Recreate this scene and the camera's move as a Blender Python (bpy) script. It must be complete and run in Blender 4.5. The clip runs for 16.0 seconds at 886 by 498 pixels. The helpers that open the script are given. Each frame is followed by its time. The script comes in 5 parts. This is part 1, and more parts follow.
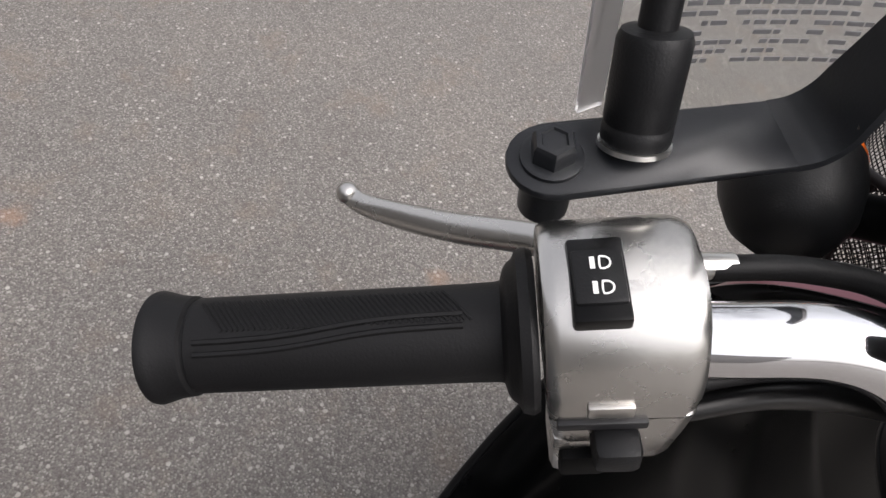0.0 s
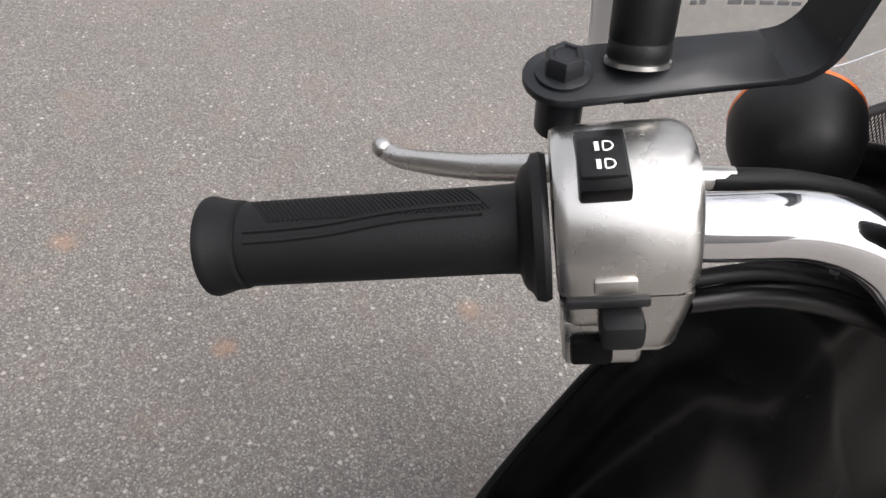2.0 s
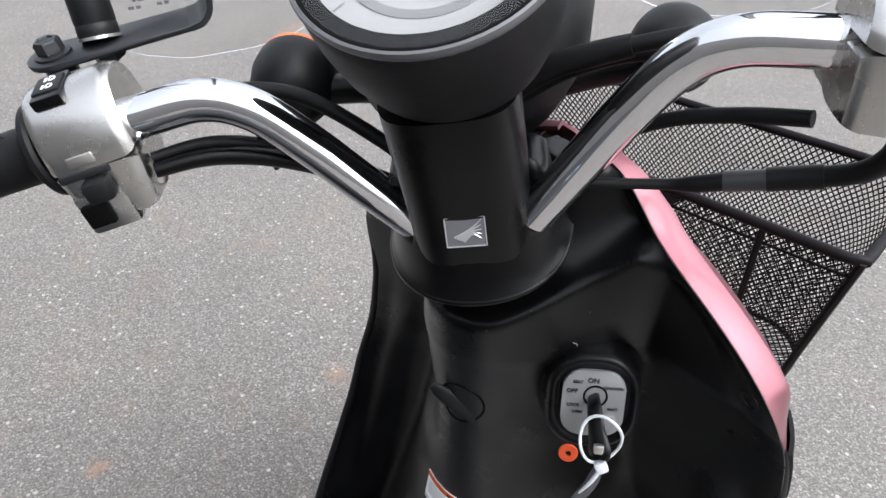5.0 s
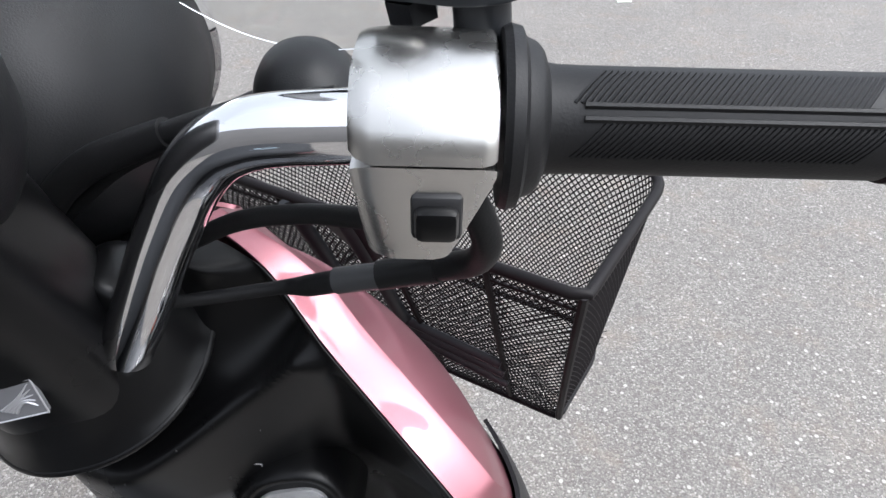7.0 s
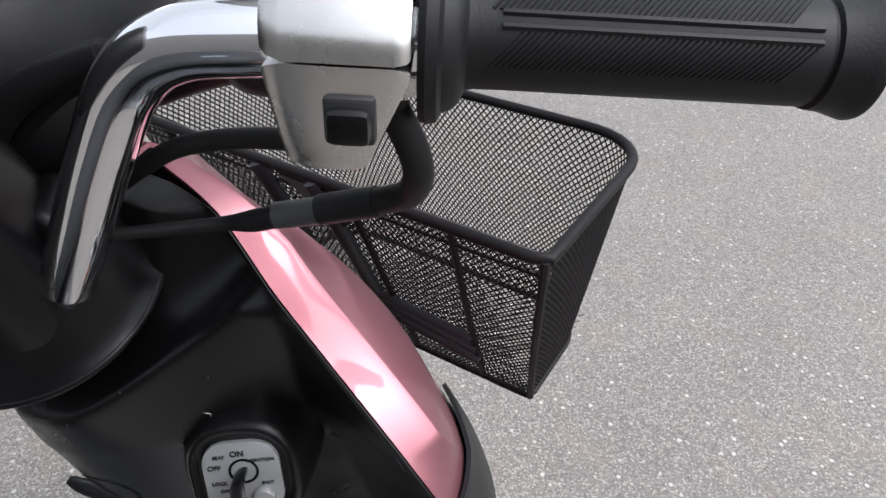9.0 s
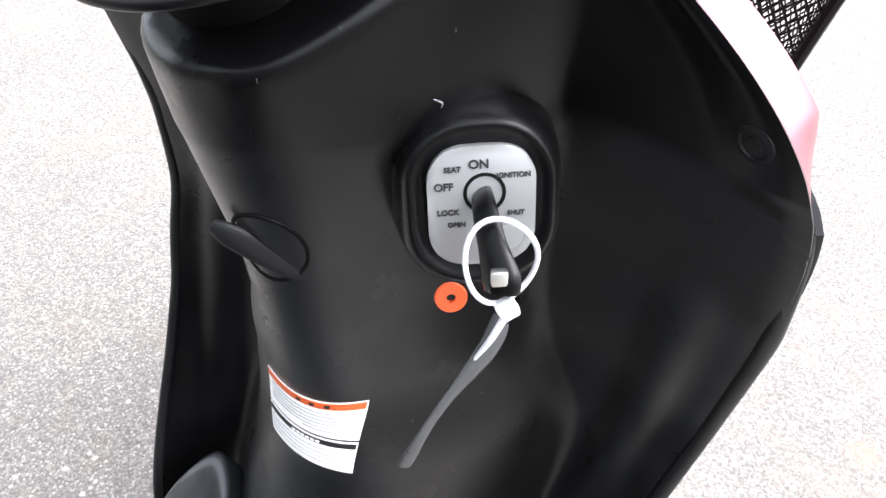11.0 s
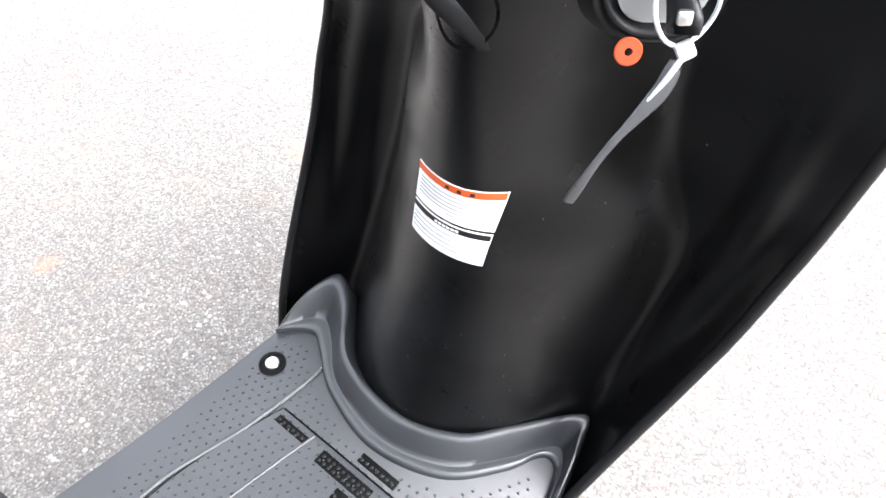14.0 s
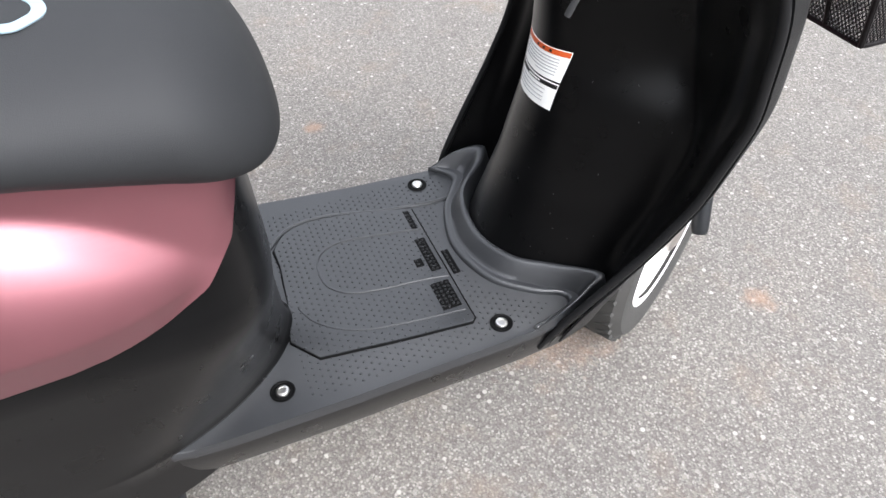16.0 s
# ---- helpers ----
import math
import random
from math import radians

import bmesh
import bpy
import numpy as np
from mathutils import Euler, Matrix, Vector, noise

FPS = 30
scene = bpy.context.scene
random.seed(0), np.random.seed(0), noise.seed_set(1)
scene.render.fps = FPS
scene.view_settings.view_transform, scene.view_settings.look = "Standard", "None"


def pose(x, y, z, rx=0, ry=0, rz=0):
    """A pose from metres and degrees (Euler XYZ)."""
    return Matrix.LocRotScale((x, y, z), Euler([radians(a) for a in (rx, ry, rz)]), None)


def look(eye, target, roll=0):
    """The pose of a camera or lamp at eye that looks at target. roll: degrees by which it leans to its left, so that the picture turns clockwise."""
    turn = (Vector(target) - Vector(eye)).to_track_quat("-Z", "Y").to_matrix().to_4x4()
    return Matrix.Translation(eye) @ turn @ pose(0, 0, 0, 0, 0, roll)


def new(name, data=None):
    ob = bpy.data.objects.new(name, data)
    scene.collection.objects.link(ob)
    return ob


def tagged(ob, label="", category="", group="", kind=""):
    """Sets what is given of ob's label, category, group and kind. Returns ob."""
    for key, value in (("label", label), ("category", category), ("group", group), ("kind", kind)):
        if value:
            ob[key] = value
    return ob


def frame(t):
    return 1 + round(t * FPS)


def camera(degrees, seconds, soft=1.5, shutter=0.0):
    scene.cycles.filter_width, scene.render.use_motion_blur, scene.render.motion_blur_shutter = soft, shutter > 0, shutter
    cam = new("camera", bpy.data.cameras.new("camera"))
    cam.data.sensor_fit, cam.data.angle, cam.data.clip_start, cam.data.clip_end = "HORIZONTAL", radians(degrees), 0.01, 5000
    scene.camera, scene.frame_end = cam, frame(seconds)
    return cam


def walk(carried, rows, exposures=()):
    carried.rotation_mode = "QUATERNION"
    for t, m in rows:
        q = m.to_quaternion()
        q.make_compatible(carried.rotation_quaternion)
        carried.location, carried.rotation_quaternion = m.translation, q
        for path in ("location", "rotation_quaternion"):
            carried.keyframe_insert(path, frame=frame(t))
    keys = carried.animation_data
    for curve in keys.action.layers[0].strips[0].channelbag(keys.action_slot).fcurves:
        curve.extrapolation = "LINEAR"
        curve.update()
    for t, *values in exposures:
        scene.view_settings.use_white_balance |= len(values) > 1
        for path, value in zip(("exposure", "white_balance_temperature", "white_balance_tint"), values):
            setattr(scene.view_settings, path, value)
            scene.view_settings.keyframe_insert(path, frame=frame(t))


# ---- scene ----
cam = camera(66.8, 16.0)
PATH = [
    (0, (-0.0486, -0.2023, 1.1029), (-1.0656, 0.8927, -0.5921), 15.7),
    (0.5, (-0.0441, -0.2045, 1.0984), (-1.0791, 0.8961, -0.5819), 16.0),
    (1, (-0.0407, -0.2090, 1.0927), (-1.0893, 0.9029, -0.5729), 16.7),
    (1.5, (-0.0260, -0.2192, 1.0871), (-1.1402, 0.8769, -0.5447), 15.7),
    (2, (-0.0011, -0.2271, 1.0871), (-1.2057, 0.8351, -0.5028), 12.3),
    (2.5, (0.0373, -0.2362, 1.0871), (-1.2328, 0.8305, -0.4475), 10.9),
    (3, (0.0802, -0.2305, 1.1017), (-1.3221, 0.8486, -0.3040), 7.9),
    (3.5, (0.1209, -0.2362, 1.0938), (-1.3481, 0.8656, -0.2237), 5.0),
    (4, (0.1831, -0.2316, 1.0837), (-1.1933, 1.0147, -0.2057), 4.4),
    (4.2, (0.2034, -0.2237, 1.0837), (-1.1266, 1.0735, -0.2045), 4.5),
    (6.3, (0.2802, -0.0768, 1.1266), (-0.8339, 1.3763, -0.1966), -3.9),
    (6.5, (0.2848, -0.0542, 1.1210), (-0.7718, 1.4204, -0.2271), -4.1),
    (7, (0.2972, -0.0203, 1.1063), (-0.6554, 1.5029, -0.2644), -1.8),
    (7.5, (0.3074, -0.0113, 1.0950), (-0.6170, 1.5266, -0.2791), -1.1),
    (8, (0.3153, -0.0023, 1.0961), (-0.6023, 1.5639, -0.2486), -0.1),
    (8.5, (0.3220, -0.0023, 1.0938), (-0.6068, 1.5662, -0.2429), 0.2),
    (9, (0.3232, -0.0192, 1.0848), (-0.6351, 1.5063, -0.2802), 0.0),
    (9.5, (0.3017, -0.0554, 1.0385), (-0.6046, 1.3741, -0.4588), -0.3),
    (9.8, (0.2768, -0.0655, 1.0068), (-0.6283, 1.3063, -0.5435), -0.9),
    (10, (0.2588, -0.0678, 0.9887), (-0.6757, 1.2825, -0.5627), -1.3),
    (10.2, (0.2441, -0.0678, 0.9695), (-0.6746, 1.3006, -0.5786), -1.4),
    (12.3, (0.1932, -0.0689, 0.9198), (-0.5571, 1.3989, -0.6271), 5.0),
    (12.5, (0.1910, -0.0746, 0.9209), (-0.5526, 1.4035, -0.6170), 5.0),
    (13, (0.1887, -0.1085, 0.9221), (-0.5932, 1.3119, -0.6531), 5.9),
    (13.5, (0.1898, -0.1390, 0.9198), (-0.6294, 1.1695, -0.7311), 3.0),
    (14, (0.2203, -0.1706, 0.9130), (-0.6893, 0.9707, -0.8125), 0.3),
    (14.5, (0.2881, -0.1797, 0.9176), (-0.9119, 0.7198, -0.7729), 0.5),
    (15, (0.3627, -0.2023, 0.9266), (-0.9820, 0.5040, -0.7469), 0.1),
    (15.5, (0.4656, -0.2328, 0.9503), (-0.9187, 0.4757, -0.6904), -0.8),
    (16, (0.5819, -0.2644, 0.9503), (-0.8757, 0.3537, -0.6610), 0.1),
]
EXPOSURES = [(0, 0.12, 6600, 14), (1.5, 0.30, 6600, 14), (2.5, 0.46, 6500, 12), (3.5, 0.5, 6350, 11), (4.2, 0.5, 6250, 11), (6.3, 1.08, 6050, 10), (6.8, 0.93, 6050, 10), (7.4, 0.74, 6050, 10), (9.0, 0.62, 6150, 11), (9.5, 0.72, 6200, 11), (10.2, 1.22, 6200, 11), (12.3, 2.37, 6150, 11), (13.2, 2.37, 6150, 11), (14, 2.08, 6200, 11), (15, 1.58, 6200, 11), (16, 1.06, 6250, 11)]
walk(cam, [(t, look(eye, target, roll)) for t, eye, target, roll in PATH], EXPOSURES)

# ---- light: bright overcast ----
world = bpy.data.worlds.new("overcast")
scene.world = world
world.use_nodes = True
wn, wl = world.node_tree.nodes, world.node_tree.links
sky = wn.new("ShaderNodeTexSky")
sky.sky_type, sky.sun_disc = 'NISHITA', False
sky.sun_elevation, sky.sun_rotation = radians(50), radians(76)
sky.air_density, sky.dust_density, sky.ozone_density = 1.0, 4.0, 1.0
grey = wn.new("ShaderNodeHueSaturation")
grey.inputs["Saturation"].default_value = 0.18
wl.new(sky.outputs[0], grey.inputs["Color"])
# an overcast sky is about three times as bright overhead as low down
way = wn.new("ShaderNodeTexCoord")
cut = wn.new("ShaderNodeSeparateXYZ")
wl.new(way.outputs["Generated"], cut.inputs[0])
fall = wn.new("ShaderNodeMapRange")
fall.inputs["From Min"].default_value, fall.inputs["From Max"].default_value = 0.0, 0.9
fall.inputs["To Min"].default_value, fall.inputs["To Max"].default_value = 0.40, 1.0
wl.new(cut.outputs["Z"], fall.inputs["Value"])
dim = wn.new("ShaderNodeVectorMath")
dim.operation = 'SCALE'
wl.new(grey.outputs[0], dim.inputs[0])
wl.new(fall.outputs[0], dim.inputs["Scale"])
wl.new(dim.outputs[0], wn["Background"].inputs["Color"])
wn["Background"].inputs["Strength"].default_value = 0.385

sun = new("sun", bpy.data.lights.new("sun", 'SUN'))
sun.data.energy, sun.data.angle, sun.data.color = 0.5, radians(45), (1.0, 0.97, 0.93)
sun.matrix_world = look((2.9, 0.7, 3.6), (0, 0, 0))


# ---- materials ----
def shader(name):
    m = bpy.data.materials.new(name)
    m.use_nodes = True
    return m, m.node_tree.nodes, m.node_tree.links, m.node_tree.nodes["Principled BSDF"]


def surface(name, color, rough=0.5, metal=0.0, vary=0.15, scale=25.0, grain=900.0, bump=0.1, coat=0.0, rough_vary=0.1, spec=0.5):
    """Base colour with soft wear at one scale and grain at another, with fine relief."""
    m, n, l, p = shader(name)
    pos = n.new("ShaderNodeTexCoord")
    big, fine = n.new("ShaderNodeTexNoise"), n.new("ShaderNodeTexNoise")
    big.inputs["Scale"].default_value, big.inputs["Detail"].default_value = scale, 5
    fine.inputs["Scale"].default_value, fine.inputs["Detail"].default_value = grain, 2
    for t in (big, fine):
        l.new(pos.outputs["Object"], t.inputs["Vector"])
    mix = n.new("ShaderNodeMix")
    mix.data_type = 'RGBA'
    mix.inputs[6].default_value = (*[c * (1 - vary) for c in color], 1)
    mix.inputs[7].default_value = (*[min(1, c * (1 + vary)) for c in color], 1)
    l.new(big.outputs["Fac"], mix.inputs[0])
    l.new(mix.outputs[2], p.inputs["Base Color"])
    rr = n.new("ShaderNodeMapRange")
    rr.inputs["To Min"].default_value, rr.inputs["To Max"].default_value = max(0.02, rough - rough_vary), min(1, rough + rough_vary)
    l.new(big.outputs["Fac"], rr.inputs["Value"])
    l.new(rr.outputs[0], p.inputs["Roughness"])
    p.inputs["Metallic"].default_value = metal
    p.inputs["Specular IOR Level"].default_value = spec
    p.inputs["Coat Weight"].default_value = coat
    p.inputs["Coat Roughness"].default_value = 0.05
    if bump:
        b = n.new("ShaderNodeBump")
        b.inputs["Strength"].default_value, b.inputs["Distance"].default_value = bump, 0.0006
        l.new(fine.outputs["Fac"], b.inputs["Height"])
        l.new(b.outputs[0], p.inputs["Normal"])
    return m


def sheen(m, head_on, glancing):
    """Gloss that is weak head-on and grows towards glancing views, as on grained plastic."""
    n, l = m.node_tree.nodes, m.node_tree.links
    lw, mr = n.new("ShaderNodeLayerWeight"), n.new("ShaderNodeMapRange")
    lw.inputs["Blend"].default_value = 0.5
    mr.inputs["From Min"].default_value, mr.inputs["From Max"].default_value = 0.15, 0.75
    mr.inputs["To Min"].default_value, mr.inputs["To Max"].default_value = head_on, glancing
    l.new(lw.outputs["Facing"], mr.inputs["Value"])
    l.new(mr.outputs[0], n["Principled BSDF"].inputs["Specular IOR Level"])
    return m


PLASTIC = surface("black plastic", (0.0016, 0.0016, 0.0018), 0.30, vary=0.3, grain=1500, bump=0.08, spec=0.18)
sheen(PLASTIC, 0.14, 0.8)
PLASTIC_DULL = surface("dull black plastic", (0.0052, 0.0054, 0.006), 0.48, vary=0.25, grain=1200, bump=0.2, spec=0.25)
FLOOR_PLASTIC = surface("floorboard plastic", (0.018, 0.0192, 0.0215), 0.4, vary=0.3, scale=18, grain=1400, bump=0.2, spec=0.75)
RUBBER = surface("grip rubber", (0.005, 0.005, 0.0054), 0.52, vary=0.25, grain=1100, bump=0.15, spec=0.22)
TYRE = surface("tyre rubber", (0.035, 0.034, 0.032), 0.8, vary=0.3, scale=40, bump=0.3)
PAINTED_STEEL = surface("black painted steel", (0.010, 0.011, 0.013), 0.4, vary=0.25, bump=0.08, spec=0.35)
ALLOY = surface("polished alloy", (0.52, 0.51, 0.49), 0.27, 1.0, vary=0.06, scale=60, grain=600, bump=0.03, rough_vary=0.07)
ALLOY_DULL = surface("dull cast alloy", (0.55, 0.53, 0.5), 0.42, 1.0, vary=0.1, scale=60, bump=0.1)
CHROME = surface("chrome", (0.78, 0.78, 0.8), 0.05, 1.0, vary=0.03, bump=0.0, rough_vary=0.025)
STEEL = surface("zinc plated steel", (0.7, 0.69, 0.66), 0.32, 1.0, vary=0.1, scale=120, bump=0.05)
PINK = surface("pink metallic paint", (0.27, 0.108, 0.127), 0.5, 0.92, vary=0.05, grain=2500, bump=0.02, coat=0.5, rough_vary=0.03)
VINYL = surface("seat vinyl", (0.021, 0.022, 0.0235), 0.62, vary=0.12, scale=12, grain=1300, bump=0.3, spec=0.2)
WIRE = surface("black coated wire", (0.006, 0.005, 0.0055), 0.55, vary=0.2, bump=0.0, spec=0.15)
STRAP = surface("smoky plastic", (0.035, 0.036, 0.038), 0.3, vary=0.3, scale=60, bump=0.05)
WELD = surface("weld metal", (0.10, 0.085, 0.075), 0.55, 0.6, vary=0.5, scale=400, bump=0.3)
DUST = surface("grey dirt", (0.05, 0.05, 0.05), 0.35, vary=0.3, bump=0.0)
WHITE = surface("white print", (0.8, 0.8, 0.78), 0.45, vary=0.04, bump=0.0)
# own black of pads, ring and button; in recesses and holes, shade put into colour
RECESS = surface("deep black plastic and recess shade", (0.0012, 0.0012, 0.0013), 0.6, vary=0.1, bump=0.0, spec=0.1)
BADGE = surface("badge silver", (0.5, 0.5, 0.52), 0.35, 0.8, vary=0.1, bump=0.0)
BLACK_PRINT = surface("black print", (0.006, 0.006, 0.007), 0.5, vary=0.1, bump=0.0)
GREY_PRINT = surface("grey print", (0.14, 0.14, 0.145), 0.5, vary=0.1, bump=0.0)
LIGHT_PRINT = surface("pale grey print", (0.36, 0.36, 0.37), 0.5, vary=0.1, bump=0.0)
ORANGE = surface("orange print", (0.55, 0.085, 0.015), 0.45, vary=0.06, bump=0.0)
ORANGE_TAG = surface("orange rubber tag", (0.5, 0.06, 0.012), 0.5, vary=0.1, bump=0.05)
LENS = surface("orange lens", (0.85, 0.16, 0.02), 0.15, vary=0.05, bump=0.0)
NYLON = surface("white nylon", (0.50, 0.515, 0.53), 0.4, vary=0.05, bump=0.02)
PLATE = surface("silver key plate", (0.21, 0.212, 0.215), 0.42, 0.4, vary=0.05, scale=80, bump=0.02)
PALE_BLUE = surface("pale blue print", (0.22, 0.29, 0.33), 0.5, vary=0.06, bump=0.0)
DIAL = surface("white dial", (0.27, 0.27, 0.27), 0.5, vary=0.04, bump=0.0)
WHITE_RIM = surface("white wheel paint", (0.78, 0.77, 0.75), 0.35, vary=0.06, bump=0.0)
WALL = surface("grey render", (0.16, 0.155, 0.15), 0.9, vary=0.15, scale=2.0, grain=200, bump=0.4)
ROAD_PAINT = surface("worn road paint", (0.62, 0.62, 0.6), 0.8, vary=0.2, scale=30, bump=0.4)


def clear(name, rough, tint):
    m, n, l, p = shader(name)
    p.inputs["Base Color"].default_value = (*tint, 1)
    p.inputs["Roughness"].default_value = rough
    p.inputs["IOR"].default_value = 1.45
    p.inputs["Transmission Weight"].default_value = 1.0
    return m


GLASS = clear("gauge glass", 0.02, (0.97, 0.98, 0.98))
ACRYLIC = clear("clear acrylic", 0.03, (0.95, 0.96, 0.95))
FROSTED = clear("frosted edge", 0.35, (0.62, 0.62, 0.63))

STAINS = [(-1.17, -0.22, 0.06), (-0.78, -0.03, 0.045), (0.07, 0.59, 0.05), (0.49, 0.74, 0.05), (-0.65, 0.45, 0.045), (-0.05, 0.2, 0.2)]


def asphalt():
    m, n, l, p = shader("asphalt")
    geo = n.new("ShaderNodeNewGeometry")

    def tex(kind, scale, **kw):
        t = n.new(kind)
        t.inputs["Scale"].default_value = scale
        for k, v in kw.items():
            t.inputs[k].default_value = v
        l.new(geo.outputs["Position"], t.inputs["Vector"])
        return t

    def ramp(src, stops):
        r = n.new("ShaderNodeValToRGB")
        while len(r.color_ramp.elements) < len(stops):
            r.color_ramp.elements.new(0.5)
        for e, (at, c) in zip(r.color_ramp.elements, stops):
            e.position, e.color = at, (*c, 1)
        l.new(src, r.inputs["Fac"])
        return r

    def blend(kind, fac, a, b):
        x = n.new("ShaderNodeMix")
        x.data_type, x.blend_type = 'RGBA', kind
        if isinstance(fac, float):
            x.inputs[0].default_value = fac
        else:
            l.new(fac, x.inputs[0])
        for slot, v in ((6, a), (7, b)):
            if isinstance(v, tuple):
                x.inputs[slot].default_value = (*v, 1)
            else:
                l.new(v, x.inputs[slot])
        return x.outputs[2]

    stones = tex("ShaderNodeTexVoronoi", 290.0, Randomness=1.0)
    sep = n.new("ShaderNodeSeparateColor")
    l.new(stones.outputs["Color"], sep.inputs[0])
    tone = ramp(sep.outputs[0], [(0.0, (0.098, 0.091, 0.085)), (0.4, (0.144, 0.134, 0.125)), (0.7, (0.165, 0.156, 0.146)), (0.86, (0.205, 0.196, 0.184)), (1.0, (0.29, 0.28, 0.265))])
    rim = ramp(stones.outputs["Distance"], [(0.0, (1, 1, 1)), (0.45, (0.9, 0.9, 0.9)), (0.75, (0.62, 0.61, 0.6))])
    col = blend('MULTIPLY', 0.8, tone.outputs[0], rim.outputs[0])
    big = tex("ShaderNodeTexVoronoi", 85.0, Randomness=1.0)
    sep2 = n.new("ShaderNodeSeparateColor")
    l.new(big.outputs["Color"], sep2.inputs[0])
    pick = ramp(sep2.outputs[1], [(0.86, (0, 0, 0)), (0.9, (1, 1, 1))])
    core = ramp(big.outputs["Distance"], [(0.28, (1, 1, 1)), (0.4, (0, 0, 0))])
    both = n.new("ShaderNodeMath")
    both.operation = 'MULTIPLY'
    l.new(pick.outputs[0], both.inputs[0])
    l.new(core.outputs[0], both.inputs[1])
    pebble = ramp(sep2.outputs[2], [(0.0, (0.175, 0.165, 0.15)), (0.6, (0.225, 0.213, 0.197)), (1.0, (0.34, 0.33, 0.31))])
    col = blend('MIX', both.outputs[0], col, pebble.outputs[0])
    patch = tex("ShaderNodeTexNoise", 2.2, Detail=6.0, Roughness=0.6)
    tint = ramp(patch.outputs["Fac"], [(0.3, (0.92, 0.9, 0.88)), (0.5, (1.0, 0.99, 0.97)), (0.7, (1.1, 1.07, 1.03))])
    col = blend('MULTIPLY', 1.0, col, tint.outputs[0])
    brown = tex("ShaderNodeTexNoise", 7.0, Detail=8.0, Roughness=0.7)
    bf = ramp(brown.outputs["Fac"], [(0.53, (0, 0, 0)), (0.78, (0.55, 0.55, 0.55))])
    col = blend('MIX', bf.outputs[0], col, (0.17, 0.125, 0.09))
    wob = tex("ShaderNodeTexNoise", 28.0, Detail=5.0, Roughness=0.7)
    for x, y, r in STAINS:
        d = n.new("ShaderNodeVectorMath")
        d.operation = 'DISTANCE'
        l.new(geo.outputs["Position"], d.inputs[0])
        d.inputs[1].default_value = (x, y, 0)
        add = n.new("ShaderNodeMath")
        add.operation = 'MULTIPLY_ADD'
        l.new(wob.outputs["Fac"], add.inputs[0])
        add.inputs[1].default_value = r * 1.6
        l.new(d.outputs["Value"], add.inputs[2])
        s = n.new("ShaderNodeMapRange")
        s.inputs["From Min"].default_value, s.inputs["From Max"].default_value = r * 0.9, r * 1.5
        s.inputs["To Min"].default_value, s.inputs["To Max"].default_value = 0.5, 0.0
        l.new(add.outputs[0], s.inputs["Value"])
        col = blend('MIX', s.outputs[0], col, (0.25, 0.145, 0.09))
    l.new(col, p.inputs["Base Color"])
    p.inputs["Roughness"].default_value = 0.75
    b = n.new("ShaderNodeBump")
    b.inputs["Strength"].default_value, b.inputs["Distance"].default_value = 0.5, 0.003
    inv = n.new("ShaderNodeMath")
    inv.operation = 'SUBTRACT'
    inv.inputs[0].default_value = 1.0
    l.new(stones.outputs["Distance"], inv.inputs[1])
    l.new(inv.outputs[0], b.inputs["Height"])
    l.new(b.outputs[0], p.inputs["Normal"])
    return m


ASPHALT = asphalt()


# ---- building helpers ----
def part(name, bm, material, parent=None, label="", sharp=38):
    me = bpy.data.meshes.new(name)
    bmesh.ops.remove_doubles(bm, verts=bm.verts, dist=1e-6)
    bmesh.ops.recalc_face_normals(bm, faces=bm.faces)
    bm.to_mesh(me)
    bm.free()
    me.materials.append(material)
    for f in me.polygons:
        f.use_smooth = True
    me.set_sharp_from_angle(angle=radians(sharp))
    ob = new(name, me)
    if parent:
        ob.parent = parent
    if label:
        tagged(ob, label)
    return ob


def thing(name, label, category, group="", at=(0, 0, 0)):
    ob = new(name)
    ob.location = at
    return tagged(ob, label, category, group)


def loft(rings, closed=True, caps=True, bm=None):
    bm = bm or bmesh.new()
    vs = [[bm.verts.new(p) for p in r] for r in rings]
    k = len(vs[0])
    for a, b in zip(vs, vs[1:]):
        for i in range(k if closed else k - 1):
            j = (i + 1) % k
            bm.faces.new((a[i], a[j], b[j], b[i]))
    if caps and closed:
        bm.faces.new(vs[0][::-1])
        bm.faces.new(vs[-1])
    return bm


def revolve(profile, m=Matrix(), seg=32, bm=None, caps=True):
    """Turns (radius, height) pairs about the z axis of m."""
    rings = [[m @ Vector((r * math.cos(2 * math.pi * i / seg), r * math.sin(2 * math.pi * i / seg), h)) for i in range(seg)] for r, h in profile]
    return loft(rings, bm=bm, caps=caps)


def smooth_path(points, per=8):
    pts = [Vector(p) for p in points]
    if len(pts) < 3:
        return pts
    out = []
    for i in range(len(pts) - 1):
        p0, p1, p2 = pts[max(i - 1, 0)], pts[i], pts[i + 1]
        p3 = pts[min(i + 2, len(pts) - 1)]
        for s in range(per):
            t = s / per
            out.append(0.5 * (2 * p1 + (p2 - p0) * t + (2 * p0 - 5 * p1 + 4 * p2 - p3) * t * t + (3 * p1 - p0 - 3 * p2 + p3) * t ** 3))
    out.append(pts[-1])
    return out


